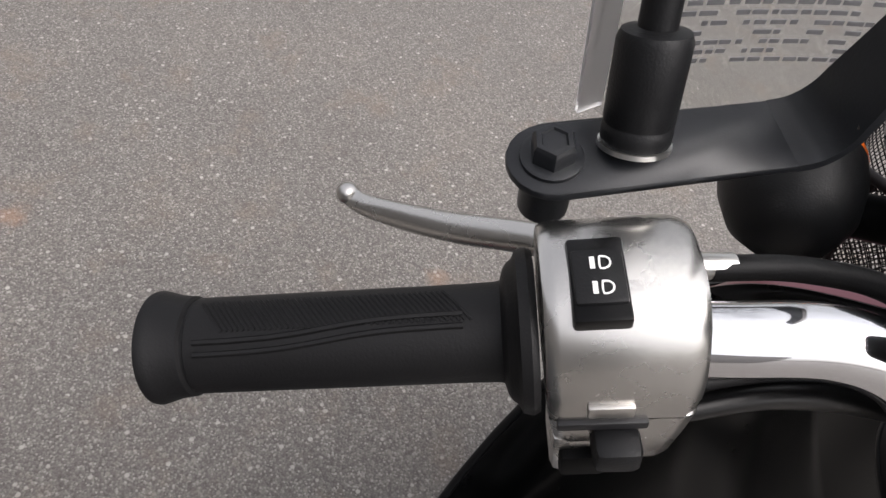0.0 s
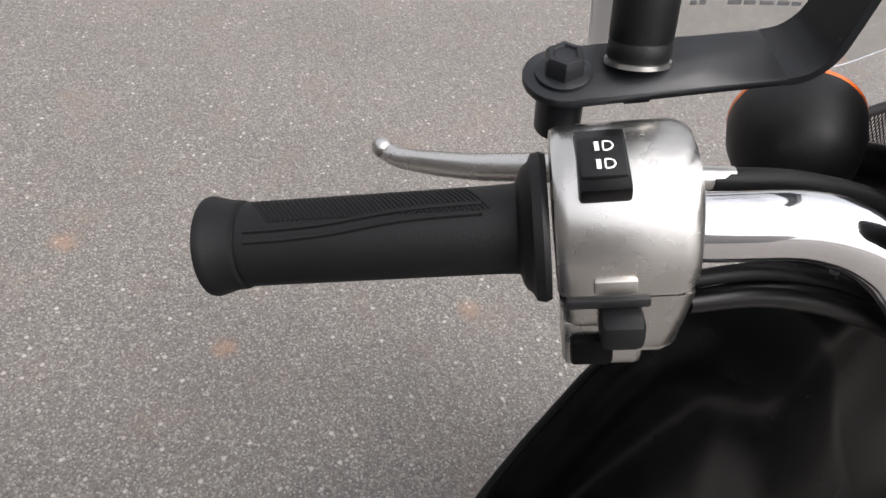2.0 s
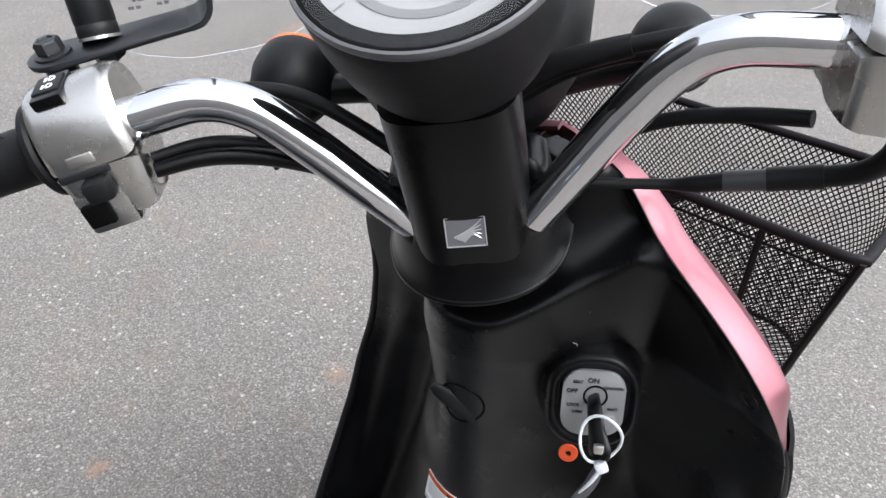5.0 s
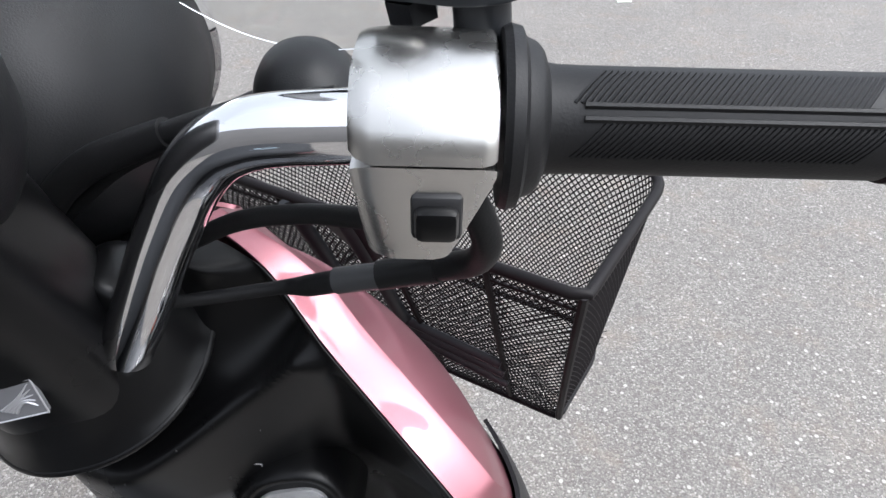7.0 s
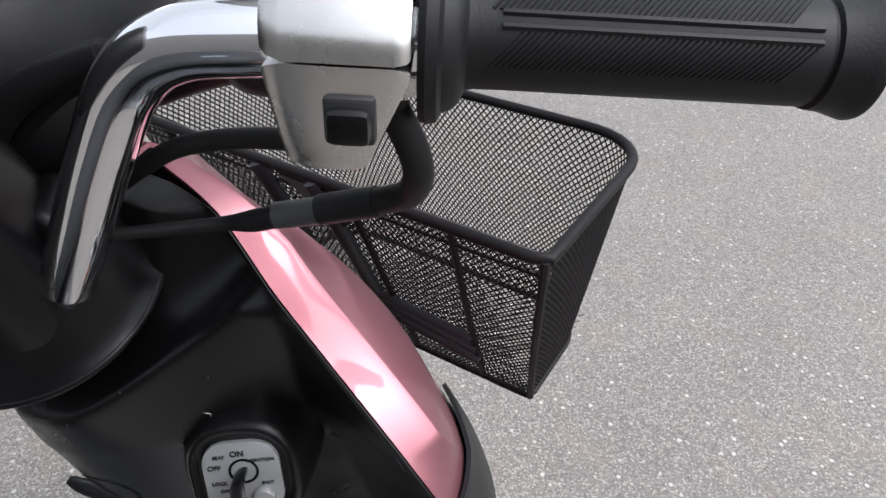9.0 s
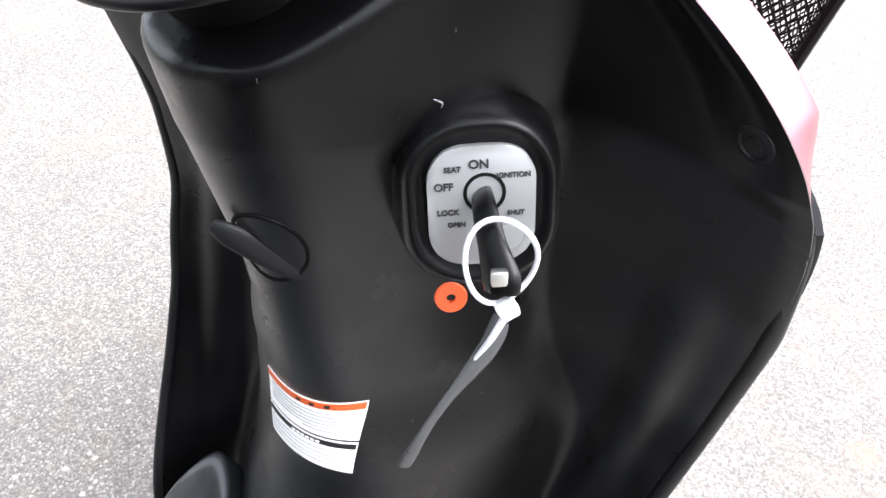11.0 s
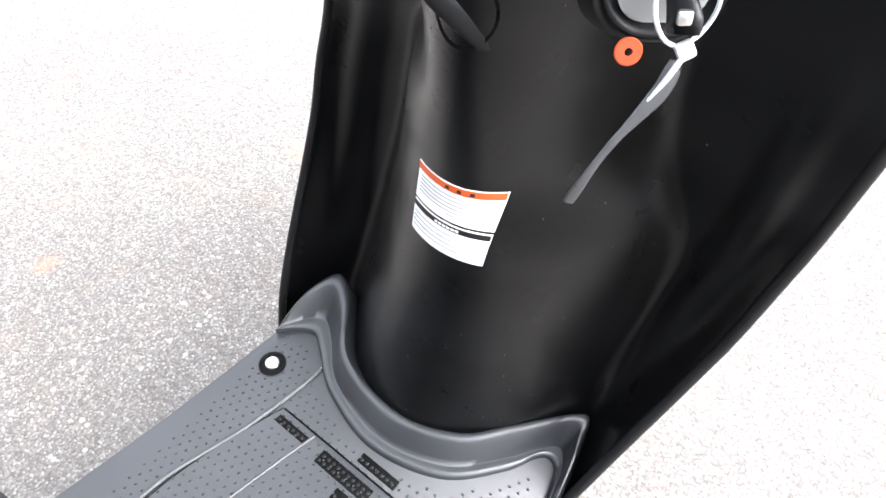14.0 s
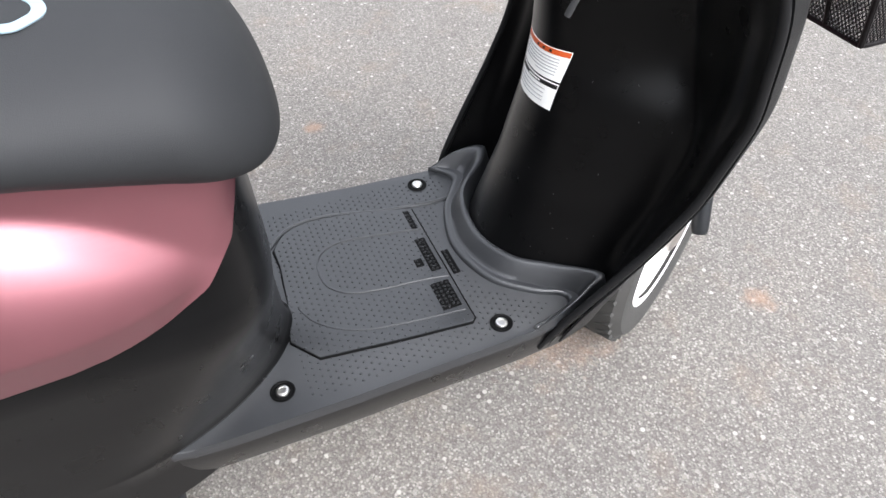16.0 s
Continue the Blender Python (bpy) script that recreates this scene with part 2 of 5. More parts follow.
def tube(points, r, seg=14, per=8, bm=None, flat=1.0, m=None, spin=0.0):
    """A swept round bar; r is one radius or one per point. flat squashes the section."""
    pts = [m @ Vector(p) if m else Vector(p) for p in points]
    path = smooth_path(pts, per)
    k = len(path)
    rs = [r] * k if not isinstance(r, (list, tuple)) else [float(v) for v in np.interp(np.linspace(0, 1, k), np.linspace(0, 1, len(r)), r)]
    rings, up = [], None
    for i, p in enumerate(path):
        d = (path[min(i + 1, k - 1)] - path[max(i - 1, 0)]).normalized()
        if up is None:
            up = d.orthogonal().normalized()
            up.rotate(Matrix.Rotation(spin, 3, d))
        up = (up - d * up.dot(d)).normalized()
        side = d.cross(up)
        rings.append([p + rs[i] * (math.cos(a) * up + flat * math.sin(a) * side) for a in [2 * math.pi * j / seg for j in range(seg)]])
    return loft(rings, bm=bm)


def rbox(size, m=Matrix(), bevel=0.002, seg=2, bm=None):
    own = bmesh.new()
    bmesh.ops.create_cube(own, size=1.0, matrix=Matrix.Diagonal((*size, 1)))
    if bevel:
        bmesh.ops.bevel(own, geom=own.edges[:] + own.verts[:], offset=min(bevel, min(size) * 0.45), segments=seg, profile=0.5, affect='EDGES')
    own.transform(m)
    if bm is None:
        return own
    tmp = bpy.data.meshes.new("tmp")
    own.to_mesh(tmp)
    own.free()
    bm.from_mesh(tmp)
    bpy.data.meshes.remove(tmp)
    return bm


def sheet(fn, us, vs, thick=0.003, away=None):
    """A closed shell: the grid fn(u, v), and the same grid set back by thick along its normals."""
    p = [[Vector(fn(u, v)) for v in vs] for u in us]
    nu, nv = len(us), len(vs)
    bm = bmesh.new()
    front = [[bm.verts.new(q) for q in row] for row in p]
    back = []
    for i in range(nu):
        row = []
        for j in range(nv):
            a = p[min(i + 1, nu - 1)][j] - p[max(i - 1, 0)][j]
            b = p[i][min(j + 1, nv - 1)] - p[i][max(j - 1, 0)]
            nrm = a.cross(b)
            nrm = nrm.normalized() if nrm.length > 1e-12 else Vector((0, 1, 0))
            if away and nrm.dot(Vector(away)) < 0:
                nrm = -nrm
            row.append(bm.verts.new(p[i][j] + nrm * thick))
        back.append(row)
    for i in range(nu - 1):
        for j in range(nv - 1):
            bm.faces.new((front[i][j], front[i + 1][j], front[i + 1][j + 1], front[i][j + 1]))
            bm.faces.new((back[i][j], back[i][j + 1], back[i + 1][j + 1], back[i + 1][j]))
    edge = [(i, 0) for i in range(nu)] + [(nu - 1, j) for j in range(1, nv)] + [(i, nv - 1) for i in range(nu - 2, -1, -1)] + [(0, j) for j in range(nv - 2, 0, -1)]
    for (a, b), (c, d) in zip(edge, edge[1:] + edge[:1]):
        bm.faces.new((front[a][b], front[c][d], back[c][d], back[a][b]))
    return bm


def prism(outline, depth, m=Matrix(), bm=None, bevel=0.0):
    """A flat plate: an outline in x and y, from z = 0 down to -depth."""
    own = bmesh.new()
    top = [own.verts.new((x, y, 0)) for x, y in outline]
    low = [own.verts.new((x, y, -depth)) for x, y in outline]
    own.faces.new(top)
    own.faces.new(low[::-1])
    for i in range(len(top)):
        j = (i + 1) % len(top)
        own.faces.new((top[j], top[i], low[i], low[j]))
    if bevel:
        bmesh.ops.bevel(own, geom=[e for e in own.edges if abs(e.verts[0].co.z - e.verts[1].co.z) < 1e-9], offset=bevel, segments=2, profile=0.5, affect='EDGES')
    own.transform(m)
    if bm is None:
        return own
    tmp = bpy.data.meshes.new("tmp")
    own.to_mesh(tmp)
    own.free()
    bm.from_mesh(tmp)
    bpy.data.meshes.remove(tmp)
    return bm


def rounded(w, h, r, k=6):
    pts = []
    for cx, cy, a0 in ((w / 2 - r, h / 2 - r, 0), (-w / 2 + r, h / 2 - r, 90), (-w / 2 + r, -h / 2 + r, 180), (w / 2 - r, -h / 2 + r, 270)):
        for i in range(k + 1):
            a = radians(a0 + 90 * i / k)
            pts.append((cx + r * math.cos(a), cy + r * math.sin(a)))
    return pts


def axes(origin, x, y, z=None):
    """A pose from its own x and y directions; y is made square to x."""
    x = Vector(x).normalized()
    z = Vector(z).normalized() if z else x.cross(Vector(y)).normalized()
    y = z.cross(x).normalized()
    m = Matrix((x, y, z)).transposed().to_4x4()
    m.translation = Vector(origin)
    return m


def along(p, d, twist=0):
    """A pose at p whose z axis points along d."""
    m = Vector(d).to_track_quat('Z', 'Y').to_matrix().to_4x4()
    m.translation = Vector(p)
    return m @ Matrix.Rotation(twist, 4, 'Z')


def words(text, size, m, material, parent, depth=0.0003, spacing=1.0):
    cu = bpy.data.curves.new("words", 'FONT')
    cu.body, cu.size, cu.align_x, cu.align_y, cu.extrude, cu.space_character = text, size, 'CENTER', 'CENTER', depth, spacing
    cu.offset = size * 0.025
    tmp = new("tmp", cu)
    me = bpy.data.meshes.new_from_object(tmp)
    bpy.data.objects.remove(tmp)
    me.transform(m)
    me.materials.clear()
    me.materials.append(material)
    ob = new("lettering", me)
    ob.parent = parent
    return ob


KNOWN = {}


def tab(table, z, soft=0.020):
    xs, ys = [a for a, _ in table], [b for _, b in table]
    key = (id(table), round(z, 6), soft)
    if key not in KNOWN:
        KNOWN[key] = float(np.mean([np.interp(z + d, xs, ys) for d in [soft * k / 8 for k in range(-8, 9)]]))
    return KNOWN[key]


# ---- the ground ----
gb = bmesh.new()
bmesh.ops.create_grid(gb, x_segments=24, y_segments=24, size=120)
tagged(part("ground", gb, ASPHALT), "worn grey asphalt with light stone chips and brownish stains", "ground", kind="structure")
rp = prism([(-0.035, -0.30), (0.035, -0.29), (0.036, 0.30), (-0.034, 0.29)], 0.004, pose(-0.838, 3.715, 0.005, 0, 0, 22))
tagged(part("road_marking", rp, ROAD_PAINT), "worn white painted marking on the asphalt", "road marking", kind="structure")

# unseen plain wall, added behind the camera to keep low skylight off the blacks
back = rbox((16.0, 0.2, 2.6), pose(0, -3.2, 1.3), 0.01)
tagged(part("unseen_wall_south", back, WALL), "unseen plain grey wall added to block low skylight", "wall", kind="structure")

# ---- the scooter ----
scooter = thing("scooter", "parked pink and black motor scooter with chrome handlebar", "scooter")
LEAN = 0.075


def mid(z):
    return LEAN * (z - 0.30)


# handlebar frame: x to the rider's right, y ahead, z up the steering axis
HX, HY, HZ = Vector((0.7816, 0.5994, 0.1728)), Vector((-0.6238, 0.7510, 0.2165)), Vector((0.0, -0.2770, 0.9609))
HB = axes((0.075, 0.0095, 0.9575), HX, HY)

CREST = [(0.24, 0.03), (0.29, 0.026), (0.32, 0.031), (0.42, 0.060), (0.52, 0.079), (0.60, 0.083), (0.72, 0.070), (0.80, 0.053), (0.826, 0.047), (0.834, 0.049), (0.842, 0.062), (0.852, 0.082), (0.87, 0.098), (0.905, 0.112), (0.94, 0.125), (0.96, 0.13)]
HALF = [(0.24, 0.145), (0.32, 0.147), (0.42, 0.142), (0.52, 0.136), (0.60, 0.129), (0.625, 0.123), (0.645, 0.110), (0.662, 0.094), (0.68, 0.086), (0.70, 0.083), (0.76, 0.088), (0.83, 0.096), (0.87, 0.085), (0.9, 0.07), (0.96, 0.04)]
HALF_RIGHT = [(0.24, 0.145), (0.32, 0.147), (0.42, 0.142), (0.52, 0.136), (0.545, 0.129), (0.565, 0.117), (0.585, 0.103), (0.61, 0.093), (0.65, 0.086), (0.70, 0.083), (0.76, 0.088), (0.83, 0.096), (0.87, 0.085), (0.9, 0.07), (0.96, 0.04)]
DEEP = [(0.24, 0.12), (0.29, 0.13), (0.32, 0.141), (0.42, 0.180), (0.52, 0.20), (0.60, 0.205), (0.70, 0.185), (0.79, 0.150), (0.86, 0.125), (0.96, 0.13)]
EDGE_Y = [(0.24, 0.04), (0.3, 0.062), (0.36, 0.095), (0.43, 0.132), (0.5, 0.16), (0.6, 0.18), (0.7, 0.165), (0.8, 0.130), (0.84, 0.1285), (0.86, 0.133), (0.875, 0.139), (0.89, 0.142), (0.93, 0.145)]
EDGE_X = [(0.24, 0.160), (0.3, 0.172), (0.36, 0.182), (0.43, 0.194), (0.5, 0.204), (0.6, 0.209), (0.7, 0.206), (0.755, 0.199), (0.78, 0.194), (0.80, 0.186), (0.815, 0.176), (0.83, 0.162), (0.845, 0.143), (0.856, 0.126), (0.866, 0.107), (0.877, 0.087), (0.888, 0.073), (0.90, 0.062), (0.91, 0.051), (0.918, 0.039), (0.924, 0.022), (0.93, -0.006), (0.94, -0.06)]
RISE_Y = [(0.24, 0.09), (0.5, 0.12), (0.7, 0.12), (0.8, 0.105), (0.825, 0.103), (0.85, 0.084), (0.87, 0.064), (0.89, 0.048), (0.91, 0.036), (0.92, 0.028), (0.93, 0.015)]
POWER = [(0.3, 2.0), (0.7, 2.0), (0.8, 1.8), (0.96, 1.4)]


FOLD = [(0.3, 0.0), (0.36, 1.0), (0.6, 1.0), (0.68, 0.5), (0.72, 0.0)]
LEFT_MORE = [(0.24, 0.03), (0.3, 0.029), (0.36, 0.030), (0.43, 0.026), (0.5, 0.018), (0.55, 0.0145), (0.6, 0.005), (0.65, -0.007), (0.7, -0.016), (0.755, -0.021), (0.81, -0.022), (0.838, -0.013), (0.88, -0.010), (0.96, 0.0)]


def width(z, side):
    return max(0.004, tab(EDGE_X, z, 0.020 if z < 0.77 else 0.013) + (tab(LEFT_MORE, z) if side < 0 else 0.0))


# the shoulder below the steering cup: a ridge that climbs to the shield's rim, and a ledge behind it
RIDGE_Z = [(0.0, 0.831), (0.02, 0.832), (0.033, 0.835), (0.046, 0.845), (0.055, 0.854), (0.063, 0.862), (0.075, 0.875), (0.088, 0.889), (0.2, 1.02)]
RIDGE_Y = [(0.0, 0.048), (0.02, 0.052), (0.033, 0.058), (0.046, 0.078), (0.055, 0.096), (0.063, 0.111), (0.075, 0.123), (0.088, 0.132), (0.2, 0.14)]
SHOULDER = 0.795


def shield_y(s, z):
    w, k = width(z, s), 1.0 if z < SHOULDER else 0.3
    return sum(bare_shield(max(-w, min(w, s + d * k)), z) for d in (-0.009, -0.0045, 0, 0.0045, 0.009)) / 5


def low_shield(s, z):
    a, w = abs(s), width(z, s)
    cw = min(tab(HALF_RIGHT if s > 0 else HALF, z, 0.012), w * 0.98)
    yc, yd, ye = tab(CREST, z, 0.009), tab(DEEP, z), tab(EDGE_Y, z)
    if a < cw:
        f = (a / cw) ** tab(POWER, z)
        f = f * (1 - 0.25 * (a / cw) ** 4) + 0.25 * (a / cw) ** 4
        return yc + (yd - yc) * f
    f = (a - cw) / max(w - cw, 1e-6)
    fold = 0.009 * math.exp(-((a - w + 0.038) / 0.008) ** 2) * tab(FOLD, z)
    return yd + (ye - yd) * f * f - fold


def bare_shield(s, z):
    if z <= SHOULDER:
        return low_shield(s, z)
    a, w = abs(s) * (1.0 if s > 0 else 1.25), width(z, s)
    zr, yr, y0 = tab(RIDGE_Z, round(a, 5), 0.004), tab(RIDGE_Y, round(a, 5), 0.004), low_shield(s, SHOULDER)
    f = min(1.0, (z - SHOULDER) / (zr - SHOULDER))
    over = 0.0018 * math.log(1 + math.exp(max(-40.0, min(40.0, (z - zr) / 0.0018))))
    y = y0 + (yr - y0) * f + 0.050 * (1 - math.exp(-over * 2.6 / 0.050)) + 0.25 * over
    e = abs(s) / w
    y = min(y, tab(EDGE_Y, z) + max(0.001, 0.7 * tab(RISE_Y, z) * max(0.0, 1 - e * e) ** 0.62 - 0.009))
    g = max(0.0, min(1.0, (e - 0.8) / 0.2))
    g = g * g * (3 - 2 * g)
    return y + (tab(EDGE_Y, z) - y) * g


zs = [0.245 + i * 0.0069 for i in range(80)] + [0.7965 + 0.0021 * i for i in range(63)]
us = [math.sin(math.pi / 2 * (-1 + 2 * i / 120)) * 0.5 + 0.5 * (-1 + 2 * i / 120) for i in range(121)]
part("leg_shield", sheet(lambda z, u: (mid(z) + u * width(z, u), shield_y(u * width(z, u), z), z), zs, us, 0.0007, (0, 1, 0)), PLASTIC, scooter, "black plastic inner leg shield with a raised centre column")


def shell(z, u):
    """The front cover: a flat rim band along its edge, a soft crease, then the rounded front."""
    w, a = width(z, u) - 0.001, 1 - abs(u)
    edge_y, rise = tab(EDGE_Y, z) + 0.002, tab(RISE_Y, z)
    up = max(0.0, min(1.0, (z - 0.76) / 0.06))
    # the plain rounded shape low down
    x0, y0 = abs(u) * w, edge_y + rise * max(0.0, 1 - abs(u) ** 2.0) ** 0.62
    # band and crease higher up
    band, phi0, k = 0.14, radians(30), 1 - 0.5 * max(0.0, min(1.0, (z - 0.89) / 0.035))
    out, run = BAND_OUT * k, BAND_RUN * k
    if a < band:
        f = a / band
        x1, y1 = w + out * (f - 0.25 * f ** 4) / 0.75, edge_y + run * f
    else:
        phi = phi0 + (math.pi / 2 - phi0) * (a - band) / (1 - band)
        x1 = (w + out) * math.cos(phi) / math.cos(phi0)
        y1 = edge_y + run + max(0.02, rise - run) * (math.sin(phi) - math.sin(phi0)) / (1 - math.sin(phi0))
    x, y = x0 + (x1 - x0) * up, y0 + (y1 - y0) * up
    low = shield_y(max(-w, min(w, math.copysign(x, u))), z) + 0.002 + 0.006 * max(0.0, min(1.0, (0.8 - z) / 0.08)) + 0.012 * (1 - up) * (1 - math.exp(-a * 14))
    y = 0.5 * (y + low + math.sqrt((y - low) ** 2 + 0.00003 * min(1.0, a * 8)))
    # the top falls away to the front
    drop = 0.7 * max(0.0, min(1.0, (z - 0.86) / 0.05)) * max(0.0, y - edge_y - run)
    return (mid(z) + math.copysign(x, u), y, z - drop)


BAND_OUT, BAND_RUN = 0.0055, 0.020
cover_us = sorted(us + [-0.8601, -0.8599, 0.8599, 0.8601])
part("front_cover", sheet(shell, [0.36 + i * 0.005 for i in range(80)] + [0.76 + i * 0.0025 for i in range(67)], cover_us, -0.0025), PINK, scooter, "glossy pink painted front cover", 24)

for side in (-1, 1):
    path = []
    for i in range(40):
        z = 0.25 + i * 0.0137
        path.append((mid(z) + side * (width(z, side) - 0.001), tab(EDGE_Y, z) + 0.005, z))
    part("edge_trim", tube(path, [0.004] + [0.005] * 6 + [0.0015], 12, 2), PLASTIC_DULL, scooter)

for side in (-1, 1):
    def lip(z, v, side=side):
        x, y, z = shell(z, side * (1 - 0.33 * v))
        return (x + side * (0.0015 + 0.0015 * v), y + 0.001, z)
    part("shield_lip", sheet(lip, [0.25 + i * 0.0133 for i in range(41)], [i / 10 for i in range(11)], 0.0025, (side * 1.0, 0.3, 0)), PLASTIC_DULL, scooter)

# floorboard
FZ = 0.303
floor_out = [(-0.166, 0.045), (-0.176, -0.1), (-0.19, -0.22), (-0.185, -0.34), (-0.165, -0.42), (-0.14, -0.6), (0.10, -0.6), (0.135, -0.48), (0.160, -0.42), (0.167, -0.37), (0.169, -0.32), (0.17, -0.2), (0.168, -0.08), (0.167, 0.03), (0.163, 0.09), (0.15, 0.125), (-0.14, 0.10), (-0.160, 0.075)]
board = part("floorboard", prism(floor_out, 0.016, pose(0, 0, FZ), bevel=0.005), FLOOR_PLASTIC, scooter, "dark grey ribbed plastic floorboard")
# lower floorboard side as its own part, black to paint in the ground-facing shade
skirt = [[Vector((x * kx, y, FZ + z)) for x, y in floor_out] for kx, z in ((0.985, -0.0155), (0.98, -0.030), (0.95, -0.055), (0.90, -0.078))]
part("shaded_floor_skirt", loft(skirt), PLASTIC, scooter, "lower side of the floorboard, its shade put into black plastic", 30)
RISE = [(-0.166, 0.028, 0.0), (-0.150, 0.044, 0.0), (-0.132, 0.052, 0.0), (-0.112, 0.040, 0.0), (-0.070, 0.013, 0.0), (0.0, -0.004, 0.0), (0.07, 0.014, 0.0), (0.112, 0.056, 0.0), (0.132, 0.090, 0.001), (0.148, 0.088, 0.001), (0.158, 0.060, 0.0), (0.164, 0.032, -0.002)]
RISE_IN = [(-0.168, 0.034, 0.002), (-0.164, 0.074, 0.024), (-0.148, 0.110, 0.036), (-0.117, 0.096, 0.035), (-0.072, 0.046, 0.026), (0.004, 0.031, 0.024), (0.064, 0.052, 0.025), (0.100, 0.090, 0.029), (0.146, 0.134, 0.038), (0.157, 0.112, 0.030), (0.165, 0.072, 0.012), (0.168, 0.036, 0.001)]
ro, ri = smooth_path(RISE, 8), smooth_path(RISE_IN, 8)
rings = []
for a, b in zip(ro, ri):
    d = b - a
    h = b.z
    ring = [Vector((a.x, a.y, FZ - 0.006))]
    for f, up in ((0.0, 0.003), (0.05, 0.006), (0.16, 0.0072), (0.26, 0.006), (0.34, 0.0062), (0.44, 0.004 + h * 0.3), (0.62, 0.003 + h * 0.72), (0.72, h), (0.79, h + 0.0028), (0.93, h + 0.0034), (1.0, h + 0.001)):
        ring.append(Vector((a.x + d.x * f, a.y + d.y * f, FZ + up)))
    ring.append(Vector((b.x, b.y + 0.012, FZ - 0.006)))
    rings.append(ring)
part("floor_collar", loft(rings), FLOOR_PLASTIC, scooter, "dark grey moulded collar between floorboard and column", 55)
LID = smooth_path([(-0.093, -0.028, 0), (-0.113, -0.10, 0), (-0.122, -0.165, 0), (-0.112, -0.205, 0), (-0.085, -0.228, 0)], 6) + [Vector(p) for p in ((-0.05, -0.226, 0), (-0.02, -0.229, 0), (0.015, -0.231, 0), (0.045, -0.24, 0), (0.072, -0.243, 0), (0.106, -0.217, 0), (0.118, -0.12, 0), (0.126, -0.032, 0), (0.122, -0.027, 0))]
lid = part("lid", prism([(p.x, p.y) for p in LID], 0.004, pose(0, 0, FZ + 0.0035), bevel=0.0012), FLOOR_PLASTIC, board)
part("lid_groove", tube([(p.x, p.y, FZ + 0.0005) for p in LID] + [(LID[0].x, LID[0].y, FZ + 0.0005)], 0.0023, 6, 1), RECESS, board)
oval = smooth_path([(-0.048, -0.030, 0), (-0.056, -0.07, 0), (-0.066, -0.13, 0), (-0.062, -0.160, 0), (-0.046, -0.178, 0), (-0.020, -0.183, 0), (0.006, -0.178, 0), (0.026, -0.156, 0), (0.035, -0.119, 0), (0.041, -0.063, 0), (0.047, -0.030, 0)], 5)
part("lid_rib", tube([(p.x, p.y, FZ + 0.0035) for p in oval], 0.0016, 8, 1), FLOOR_PLASTIC, lid)
step = smooth_path([(0.026, -0.222, 0), (0.057, -0.206, 0), (0.085, -0.167, 0), (0.098, -0.106, 0), (0.106, -0.032, 0)], 5)
part("lid_rib", tube([(p.x, p.y, FZ + 0.0035) for p in step], 0.0014, 8, 1), FLOOR_PLASTIC, lid)
ridge = smooth_path([(-0.128, 0.060, 0), (-0.112, 0.052, 0), (-0.097, 0.024, 0), (-0.106, -0.059, 0), (-0.127, -0.145, 0), (-0.123, -0.198, 0), (-0.092, -0.234, 0)], 6)
part("floor_rib", tube([(p.x, p.y, FZ + 0.0002) for p in ridge], 0.003, 8, 1), FLOOR_PLASTIC, board)


def inside(x, y, poly):
    c = False
    for (x1, y1), (x2, y2) in zip(poly, poly[1:] + poly[:1]):
        if (y1 > y) != (y2 > y) and x < (x2 - x1) * (y - y1) / (y2 - y1) + x1:
            c = not c
    return c


lid_poly = [(p.x, p.y) for p in LID]
dv, df = [], []
for i in range(-20, 21):
    for j in range(-40, 9):
        x, y = i * 0.0096 + (0.0048 if j % 2 else 0), j * 0.0082
        near = min(math.hypot(x - p.x, y - p.y) for p in LID[::2] + oval[::2] + ridge[::2])
        bolt_gap = min(math.hypot(x - bx, y - by) for bx, by in ((-0.141, 0), (0.141, 0), (0.135, -0.27)))
        fwd = min(p.y + (x - p.x) * 0 for p in ro if abs(p.x - x) < 0.012) if abs(x) < 0.15 else 0.05
        if abs(x - 0.0) > 0.158 or near < 0.006 or bolt_gap < 0.016 or y > fwd - 0.008 or y < -0.24:
            continue
        h = FZ + (0.0035 if inside(x, y, lid_poly) else 0.0)
        k = len(dv)
        r = 0.0016
        dv += [(x + r * math.cos(a), y + r * math.sin(a), h - 0.0002) for a in (0, 1.047, 2.094, 3.142, 4.189, 5.236)] + [(x + r * 0.55 * math.cos(a), y + r * 0.55 * math.sin(a), h + 0.0013) for a in (0, 1.047, 2.094, 3.142, 4.189, 5.236)]
        df += [(k + q, k + (q + 1) % 6, k + 6 + (q + 1) % 6, k + 6 + q) for q in range(6)] + [tuple(k + 6 + q for q in range(6))]
dm = bpy.data.meshes.new("tread_dots")
dm.from_pydata(dv, [], df)
dm.materials.append(FLOOR_PLASTIC)
dots = new("tread_dots", dm)
dots.parent = board
tagged(dots, kind="stuff")


